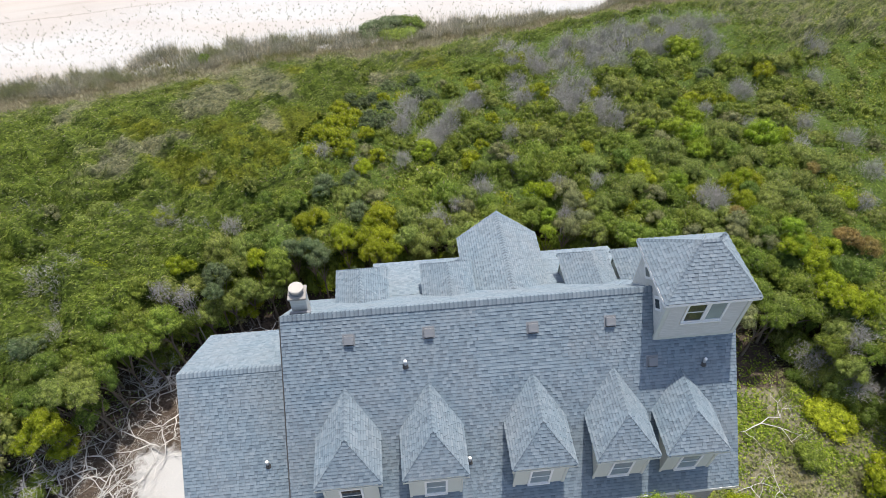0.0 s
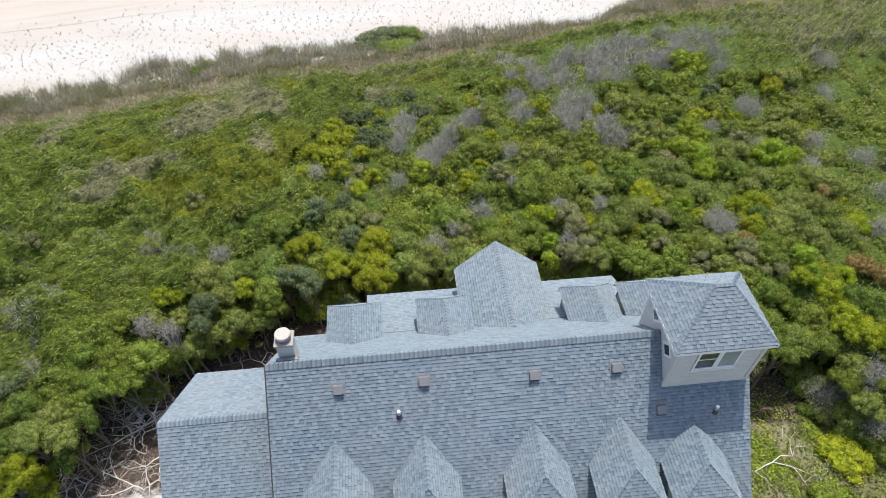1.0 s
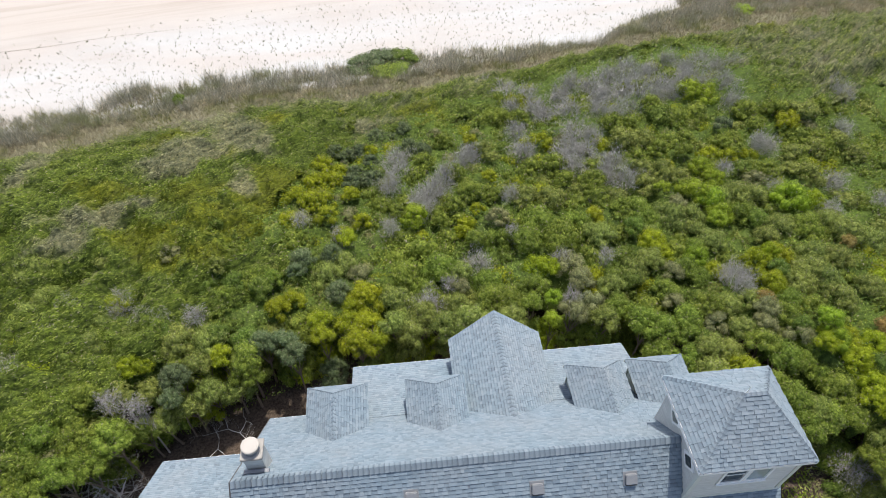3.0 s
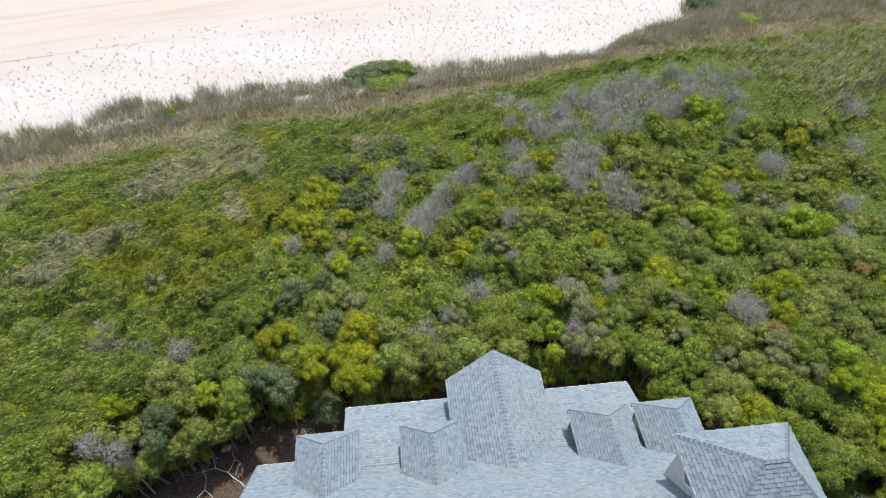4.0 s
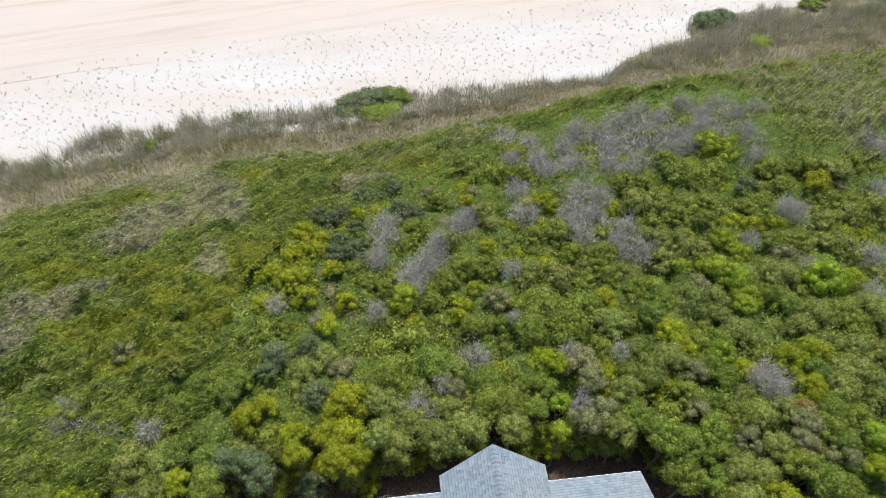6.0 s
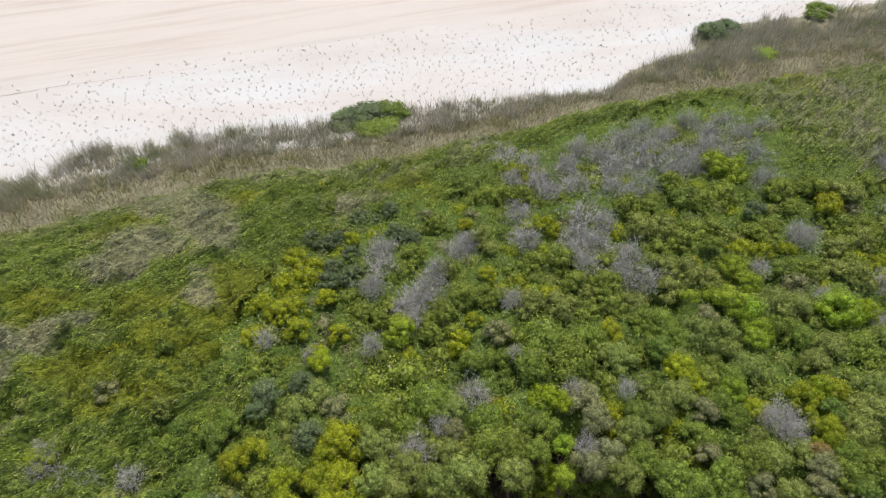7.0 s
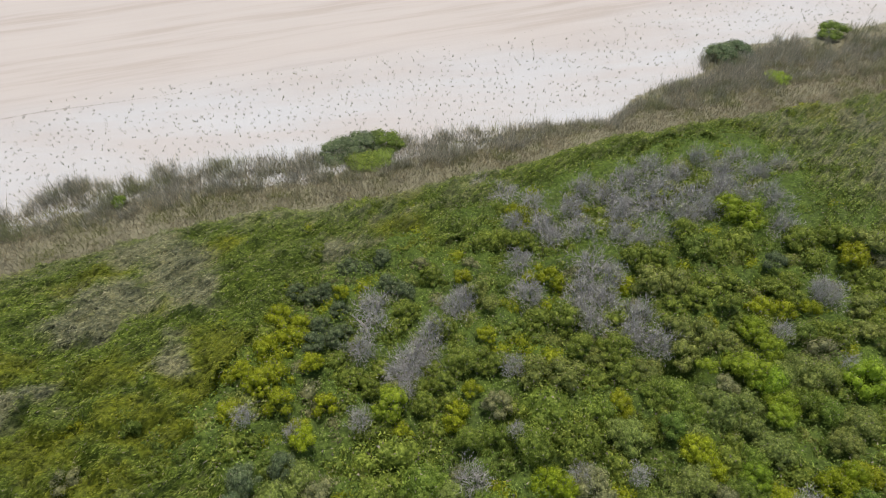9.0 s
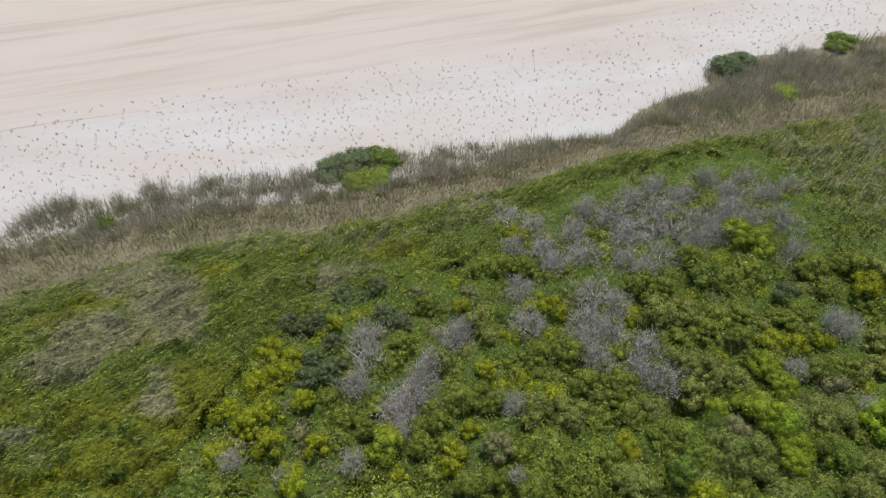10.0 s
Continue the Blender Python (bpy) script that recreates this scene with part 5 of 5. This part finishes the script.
for _ in range(700):
    x, y, r = RNG.uniform(25, 46), RNG.uniform(36, 55), RNG.uniform(0.5, 0.9)
    if covered(x, y) and in_mat(x, y) and edge_y(x) - y > 1.5 and all((x - a) ** 2 + (y - b) ** 2 > (1.15 * (r + c)) ** 2 for a, b, c in standing):
        standing.append((x, y, r))
        u = RNG.uniform()
        kind = "olive" if u < 0.4 else "yellow" if u < 0.5 else "grey" if u < 0.78 else "green"
        chosen.append((kind, x, y, r, float(mat_z(x, y)) + RNG.uniform(0.0, 0.3)))

# the growth between, a little lower
for tries, sizes in ((9000, (0.95, 1.1)), (12000, (0.6, 0.75))):
    for _ in range(tries):
        x, y, r = RNG.uniform(-34, 46), RNG.uniform(5, 54), float(RNG.choice(sizes))
        if y < 22 and (x < -27 or x > 34):
            continue
        kind = stand(x, y, r)
        if kind:
            standing.append((x, y, r))
            top = float(canopy_z(x, y)) - 0.50
            if mat_depth(x, y) > -2:
                top = max(top, float(mat_z(x, y)) + 0.10)
            chosen.append((kind, x, y, r, top + RNG.normal(0, 0.20) + (r - 0.9) * 0.4))


def join_far(rest):
    """The shrubs between and beyond those, joined."""
    vs, fs, ms, off = [], [], [], 0
    for kind, x, y, r, top in rest:
        v, f, outer = thin_crown(kind, int(RNG.integers(0, 4)))
        a, sc = RNG.uniform(0, math.tau), r * 1.2 / 1.35
        ca, sa = math.cos(a) * sc, math.sin(a) * sc
        vs.append(np.stack([v[:, 0] * ca - v[:, 1] * sa + x, v[:, 0] * sa + v[:, 1] * ca + y, top + (v[:, 2] - 1.16) * sc * 1.45], 1))
        fs.append(f + off)
        ms.append((KIND_LIST.index(kind) + len(KIND_LIST) * (np.arange(len(f)) >= outer)).astype(np.int32))
        off += len(v)
    me = fast_mesh("far_shrubs", np.concatenate(vs), np.concatenate(fs), L_GREEN)
    for k in KIND_LIST[1:]:
        me.materials.append(KINDS[k][0])
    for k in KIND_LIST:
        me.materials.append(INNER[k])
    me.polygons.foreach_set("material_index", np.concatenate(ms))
    tagged(new("far_shrubs", me), "dense green and olive maritime thicket", "shrubs", kind="stuff")


join_far(chosen)


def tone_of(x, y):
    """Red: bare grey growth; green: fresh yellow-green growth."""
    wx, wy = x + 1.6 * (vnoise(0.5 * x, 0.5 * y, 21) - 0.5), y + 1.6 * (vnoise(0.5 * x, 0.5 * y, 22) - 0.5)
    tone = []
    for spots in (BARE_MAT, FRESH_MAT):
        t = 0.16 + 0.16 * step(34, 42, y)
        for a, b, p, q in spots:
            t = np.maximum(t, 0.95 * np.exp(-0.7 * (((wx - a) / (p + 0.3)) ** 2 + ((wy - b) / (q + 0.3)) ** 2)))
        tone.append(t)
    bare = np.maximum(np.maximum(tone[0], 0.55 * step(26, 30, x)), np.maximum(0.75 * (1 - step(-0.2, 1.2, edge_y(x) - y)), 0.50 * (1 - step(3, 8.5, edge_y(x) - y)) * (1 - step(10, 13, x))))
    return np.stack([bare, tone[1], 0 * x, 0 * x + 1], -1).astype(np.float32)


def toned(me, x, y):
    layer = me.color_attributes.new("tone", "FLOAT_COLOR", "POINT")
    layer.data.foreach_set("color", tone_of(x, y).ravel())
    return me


WIND = (0.80, 0.60, 0.0)


def make_mat():
    x, y = scatter(1500000, -42, 52, 14, 60, mat_mask)
    thin = RNG.uniform(0, 1, len(x)) < 0.12 + 0.88 * step(-0.8, 1.6, edge_y(x) - y)
    x, y = x[thin], y[thin]
    z = mat_z(x, y)
    p = np.stack([x, y, z + RNG.uniform(-0.14, 0.12, len(x))], 1)
    v, q = leaf_tris(p, normals(mat_z, x, y), 0.046, RNG, 2.9, 0.6, comb=WIND)
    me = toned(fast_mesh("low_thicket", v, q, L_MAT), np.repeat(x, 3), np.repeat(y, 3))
    ob = tagged(new("low_thicket", me), "wind-shorn low green thicket over the dune", "shrubs", kind="stuff")
    xs, ys = np.arange(-42, 52.1, 0.3), np.arange(14, 60.1, 0.3)
    X, Y = np.meshgrid(xs, ys)
    Z = mat_z(X, Y) - 0.11
    ok = mat_mask(X, Y) & (edge_y(X) - Y > 0.3)
    idx = np.arange(X.size).reshape(X.shape)
    f = np.stack([idx[:-1, :-1], idx[:-1, 1:], idx[1:, 1:], idx[1:, :-1]], -1)
    f = f[ok[:-1, :-1] & ok[1:, 1:] & ok[:-1, 1:] & ok[1:, :-1]]
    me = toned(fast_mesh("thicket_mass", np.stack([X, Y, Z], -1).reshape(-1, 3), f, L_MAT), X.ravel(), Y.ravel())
    u = new("thicket_mass", me)
    u.parent = ob
    tagged(u, kind="stuff")


make_mat()


def make_understorey():
    """Leafy growth below the crowns, that closes the thicket."""
    def mask(x, y):
        return (y > clear_y(x) + 0.2) & (edge_y(x) - y > 1.0) & (x > -36) & (x < 46) & (y > 4)

    def open_mask(x, y):
        return mask(x, y) & ~((y > clear_y(x) + 5) & (x < -7.5 + np.maximum(y - 33, -9) * 0.48)) & ~((x > 31) & (y > 43))

    def top(x, y):
        z = canopy_z(x, y) - 1.25 + 0.45 * step(38, 43, y) + 0.8 * lumps(0.8 * x, 0.8 * y)
        g = ground_z(x, y)
        z = g - 0.05 + (z - g) * step(0.0, 2.8, y - clear_y(x))
        z = z - 0.7 * np.exp(-(((x - 18) / 10) ** 2 + ((y - 0.16 * x - 41.3) / 3.2) ** 2) ** 2)
        near = (mat_depth(x, y) > -2) & (y > clear_y(x) + 2)
        z = np.where(near, np.maximum(z, mat_z(x, y) - 0.90 + 0.6 * step(33, 37, y) + 0.5 * np.minimum(mat_depth(x, y), 0)), z)
        for a, b, c in HOLES:
            z = z - 0.8 * np.exp(-((x - a) ** 2 + (y - b) ** 2) / c ** 2)
        return z
    x, y = scatter(300000, -36, 46, 4, 54, open_mask)
    p = np.stack([x, y, top(x, y) + RNG.uniform(-0.12, 0.12, len(x))], 1)
    v, q = leaf_tris(p, normals(top, x, y), 0.07, RNG, 1.6, 0.6)
    ob = tagged(new("understorey", fast_mesh("understorey", v, q, L_DARK)), "dark green leafy undergrowth of the thicket", "shrubs", kind="stuff")
    X, Y = np.meshgrid(np.arange(-36, 46.1, 0.4), np.arange(4, 54.1, 0.4))
    ok = mask(X, Y) & (Y > clear_y(X) + 1.3)
    idx = np.arange(X.size).reshape(X.shape)
    f = np.stack([idx[:-1, :-1], idx[:-1, 1:], idx[1:, 1:], idx[1:, :-1]], -1)
    f = f[ok[:-1, :-1] & ok[1:, 1:] & ok[:-1, 1:] & ok[1:, :-1]]
    u = new("undergrowth_mass", fast_mesh("undergrowth_mass", np.stack([X, Y, top(X, Y) - 0.3], -1).reshape(-1, 3), f, L_DARK))
    u.parent = ob
    tagged(u, kind="stuff")


make_understorey()


def blades(x, y, z, high, wide, rng, lean=0.35):
    """Upright grass blades, each a narrow tapering quad."""
    k = len(x)
    a = rng.uniform(0, math.tau, k)
    h = high * rng.uniform(0.55, 1.25, k)
    s = np.stack([np.cos(a), np.sin(a), 0 * a], 1) * (wide * rng.uniform(0.6, 1.4, k))[:, None]
    o = np.stack([rng.normal(0, lean, k) * h, rng.normal(0, lean, k) * h, h], 1)
    p = np.stack([x, y, z], 1)
    v = np.stack([p - s, p + s, p + o], 1)
    return v.reshape(-1, 3), np.arange(3 * k).reshape(k, 3)


def make_dune_grass():
    def band(name, n, lo, hi, high, wide, clump, spread, mat, label, gaps, lean):
        def keep(x, y):
            e, w = edge_y(x), sand_y(x)
            t = (y - e) / (w - e) + 0.16 * (vnoise(0.5 * x, 0.0 * y, 31) - 0.5) + RNG.normal(0, 0.03, len(x))
            bunch = vnoise(0.9 * x, 0.9 * y, 32) * 0.6 + vnoise(0.3 * x, 0.5 * y, 33) * 0.6
            return (t > lo) & (t < hi) & (RNG.uniform(0, 1, len(x)) < 1 - gaps * step(0.35, 0.75, bunch) * (1 - 0.75 * step(0.66, 0.80, t) * (1 - step(16, 22, x))))
        x, y = scatter(n, -42, 58, 38, 74, keep)
        size = RNG.uniform(0.55, 1.25, len(x)) * (0.7 + 0.5 * vnoise(0.4 * x, 0.4 * y, 34))
        X = np.repeat(x, clump) + RNG.normal(0, spread, len(x) * clump)
        Y = np.repeat(y, clump) + RNG.normal(0, spread, len(x) * clump)
        v, q = blades(X, Y, ground_z(X, Y) - 0.03, high * np.repeat(size, clump), wide, RNG, lean)
        tagged(new(name, fast_mesh(name, v, q, mat)), label, "grass", kind="stuff")
    band("dune_stems", 24000, 0.27, 0.95, 1.02, 0.016, 26, 0.20, L_GRASS, "tall grey-green dune grass and dead stems", 0.90, 0.34)
    band("dune_grass", 120000, -0.14, 0.82, 0.34, 0.021, 6, 0.34, L_STRAW, "short straw-coloured dune grass", 0.25, 0.5)


make_dune_grass()


def make_sprigs():
    gx, gy = np.meshgrid(np.arange(-46, 66, 0.72), np.arange(0.4, 13.5, 0.72))
    x = gx.ravel() + RNG.normal(0, 0.24, gx.size)
    y = gy.ravel() + np.interp(x, (-46, -13, 21, 40, 66), (49, 55.2, 59.5, 67.0, 73.5)) + RNG.normal(0, 0.22, gx.size)
    ok = (y > sand_y(x)) & (RNG.uniform(0, 1, len(x)) < (0.86 - 0.45 * step(8, 13, gy.ravel())) * (1 - 0.25 * step(15, 25, x)))
    x, y = x[ok], y[ok]
    k = 7
    size = np.repeat(RNG.uniform(0.6, 1.3, len(x)), k)
    X, Y = np.repeat(x, k) + RNG.normal(0, 0.055, len(x) * k), np.repeat(y, k) + RNG.normal(0, 0.055, len(x) * k)
    v, q = blades(X, Y, ground_z(X, Y) - 0.02, 0.25 * size, 0.013, RNG, 0.30)
    tagged(new("beach_grass", fast_mesh("beach_grass", v, q, L_SPRIG)), "rows of young beach grass planted in white sand", "grass", kind="stuff")


make_sprigs()


def make_wrack():
    """A thin line of dried stems along the upper beach."""
    n = 5200
    x = RNG.uniform(-46, 20, n)
    y = np.interp(x, (-46, -28.8, -15.6, -1, 20), (61.5, 64.3, 66.6, 69.9, 74.5)) + 0.10 * np.sin(0.4 * x) + RNG.normal(0, 0.05, n)
    ok = RNG.uniform(0, 1, n) < np.clip(0.45 - 0.02 * (x + 30), 0.02, 1)
    x, y = x[ok], y[ok]
    v, q = leaf_tris(np.stack([x, y, ground_z(x, y) + 0.015], 1), np.tile([0.0, 0.0, 1.0], (len(x), 1)), 0.026, RNG, 5.0, 0.1)
    tagged(new("wrack_line", fast_mesh("wrack_line", v, q, M_BARK)), "thin dark line of dried stems on sand", "debris", kind="stuff")


make_wrack()


def make_vines():
    """Low vines and weeds on the open ground beside the house."""
    def keep(x, y):
        patch = np.sin(0.8 * x + 1.3 * np.sin(0.6 * y)) * np.sin(0.9 * y + 0.5 * x)
        patch = patch - 1.6 * np.exp(-((x - 15.6) ** 2 + (y - 9.6) ** 2) / 1.6) - 1.2 * np.exp(-((x - 18.4) ** 2 + (y - 12.9) ** 2) / 0.8)
        # few vines towards the trees, so that dark litter stands in for shade
        return (x > 12.9 + 0.7 * np.sin(2.1 * y) * (y < 8)) & (y > -1.0 + 1.2 * np.sin(0.9 * x)) & (y < clear_y(x) + 5) & ((y < 14.2 + 0.8 * np.sin(1.3 * x)) | (x > 21.5) | (RNG.uniform(0, 1, len(x)) < 0.25)) & (RNG.uniform(0, 1, len(x)) < np.clip(0.95 + 0.6 * patch, 0.12, 1)) & (y < 21)
    x, y = scatter(150000, 12.9, 34, -2, 21, keep)
    z = ground_z(x, y) + 0.16 * np.abs(np.sin(1.7 * x) * np.sin(1.4 * y + x)) + RNG.uniform(0, 0.12, len(x))
    v, q = leaf_tris(np.stack([x, y, z], 1), np.tile([0.0, 0.0, 1.0], (len(x), 1)), 0.085, RNG, 1.7, 0.5)
    tagged(new("ground_vines", fast_mesh("ground_vines", v, q, L_VINE)), "low bright green vines and weeds on open ground", "vines", kind="stuff")


make_vines()


def bush(x, y, r, h, kind="green"):
    grow(kind, x, y, r, float(ground_z(x, y)) + h, True)


for x, y, r, h, kind in ((0.4, 55.5, 2.0, 1.5, "blue"), (2.3, 55.9, 1.6, 1.3, "dark"), (-1.3, 55.2, 1.5, 1.1, "blue"), (0.9, 53.3, 1.5, 0.8, "green"), (2.1, 53.5, 1.2, 0.7, "green"), (-16.2, 50.6, 0.55, 0.9, "green"),
                         (34.0, 65.6, 1.6, 1.2, "blue"), (35.8, 66.4, 1.5, 1.1, "blue"), (36.5, 60.5, 1.2, 0.5, "lime"), (46.5, 68.6, 1.6, 1.4, "dark")):
    bush(x, y, r, h, kind)
for x, y, r, h in ((-17.4, 12.4, 0.9, 1.3), (-16.2, 11.0, 0.8, 0.9), (-19.3, 12.3, 1.1, 1.6), (20.9, 12.2, 1.3, 1.0), (18.7, 10.3, 0.8, 1.0), (21.5, 9.0, 1.2, 1.8)):
    bush(x, y, r, h, "yellow" if x > 20 or x > 12 and x < 13 else "green")


for _ in range(22):
    x = RNG.uniform(20.5, 26)
    y = float(clear_y(x)) + RNG.uniform(-0.9, 1.2)
    if y > 5:
        bush(x, y, RNG.uniform(0.7, 1.2), RNG.uniform(0.9, 2.4), str(RNG.choice(("green", "olive", "dark", "green"))))

for _ in range(46):
    x = RNG.uniform(-13.5, 14)
    bush(x, float(clear_y(x)) + RNG.uniform(0.0, 1.0) + (0.7 if x < -1 else 0.2), RNG.uniform(0.7, 1.1), RNG.uniform(1.6, 3.4), str(RNG.choice(("green", "olive", "yellow", "green", "grey"))))
for x, y, r, top in ((8.4, 6.7, 0.85, 8.25), (9.6, 6.8, 0.7, 7.65), (11.9, 7.0, 0.6, 6.75), (12.6, 7.2, 0.5, 6.3)):
    grow("yellow" if x > 11 else "green", x, y, r, top)

# ---- bleached fallen branches on the clearings ----
def fallen(x, y, size, turn, k, steps=3, rise=0.28, thin=0.030):
    rng = np.random.default_rng(500 + k)
    bm = twig_tree(rng, steps, 1.0, rise, thin, 3, 2)
    bm.transform(Matrix.Diagonal((size, size, size * 0.55, 1)))
    low = min(v.co.z for v in bm.verts)
    ob = tagged(new("fallen_branch"), "bleached pale dead branch lying on the ground", "branch", "fallen branches round the house")
    me = bpy.data.meshes.new("bough")
    bm.to_mesh(me)
    bm.free()
    me.materials.append(M_PALE)
    limb = new("bough", me)
    limb.parent = ob
    ob.matrix_basis = pose(x, y, float(ground_z(x, y)) - 0.02 - min(low, 0) * 0.4, 0, 0, turn)


for k, (x, y, s, turn) in enumerate(((-7.6, 20.3, 1.5, 40), (-8.6, 19.6, 1.1, 200), (17.3, 12.3, 1.7, 80), (21.2, 15.8, 1.4, 200), (15.4, 9.3, 1.1, 300), (16.7, 9.0, 0.9, 70), (23.2, 12.2, 1.3, 120), (-0.2, 22.4, 0.8, 15), (15.9, 19.6, 0.7, 90), (-3.6, 21.9, 0.7, 310))):
    fallen(x, y, s, turn, k, 5, 0.34, 0.016)
for k, (x, y, s, turn) in enumerate(((-14.2, 13.0, 1.7, 10), (-12.9, 14.2, 1.9, 120), (-12.0, 15.6, 1.7, 75), (-11.1, 16.6, 1.3, 310), (-13.4, 16.6, 1.4, 150), (-14.0, 11.0, 1.7, 30), (-12.9, 12.6, 1.5, 220),
                                    (-15.2, 14.6, 1.5, 290), (-11.0, 13.6, 1.2, 170), (-15.4, 9.4, 1.5, 60), (-12.2, 14.2, 1.3, 35), (-13.2, 11.2, 1.6, 80), (-14.6, 12.1, 1.4, 300), (-11.6, 15.4, 1.2, 190), (-15.8, 12.9, 1.9, 20), (-16.6, 14.2, 1.6, 250), (-18.2, 13.4, 1.8, 100), (-18.7, 11.4, 2.0, 330), (-17.2, 11.6, 1.7, 190), (-13.4, 17.3, 1.7, 260))):
    fallen(x, y, s, turn, 20 + k, 5, 0.6, 0.019)
# upright bleached skeletons at the edge of the clearing
for k, (x, y, s, turn) in enumerate(((-13.4, 17.5, 2.1, 0), (-12.9, 17.9, 1.8, 130), (-13.7, 17.0, 1.9, 220), (-12.6, 17.2, 1.5, 70), (-17.3, 13.2, 1.8, 40), (-18.5, 12.7, 1.8, 160), (-16.6, 12.2, 1.7, 280),
                                    (-17.5, 11.7, 1.7, 90), (-15.7, 13.3, 1.6, 350), (-14.8, 12.0, 1.6, 200), (-18.9, 13.8, 1.6, 20))):
    fallen(x, y, s, turn, 60 + k, 5, 1.5, 0.027)

# ---- ridge caps and single shingles of the front roof ----
cap = cap_mesh(M_SHINGLE_ONE, 0.15, 0.155, 0.150)
for i in range(int((X1 - XR) / 0.16)):
    c = under(new("ridge_cap", cap), house)
    c.matrix_basis = pose(XR + 0.16 * i, RY, RZ + 0.01)
tabs = [mesh_of("shingle", [(0, 0, t), (0.226, 0, t), (0.226, 0.134, t * 0.25), (0, 0.134, t * 0.25), (0, 0, -0.004), (0.226, 0, -0.004), (0.226, 0.134, -0.004), (0, 0.134, -0.004)],
                [(0, 1, 2, 3), (0, 4, 5, 1), (1, 5, 6, 2), (2, 6, 7, 3), (3, 7, 4, 0)], M_SHINGLE_ONE) for t in (0.012, 0.022, 0.026)]
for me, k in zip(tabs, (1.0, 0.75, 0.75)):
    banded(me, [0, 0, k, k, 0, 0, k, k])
slope = math.atan(PITCH)
rows = int((LOOSE[3] - LOOSE[2]) / math.cos(slope) / COURSE)
first_row = math.ceil((LOOSE[2] - FRONT_Y) / math.cos(slope) / COURSE - 0.5)
for j in range(rows + 1):
    s = (first_row + j) * COURSE
    y = FRONT_Y + s * math.cos(slope)
    x = LOOSE[0] - TABS.uniform(0.0, 0.25)
    while x < LOOSE[1]:
        c = under(new("shingle", TABS.choice(tabs)), front)
        c.matrix_basis = pose(x, y, front_z(y) + 0.004, math.degrees(slope))
        x += 0.23
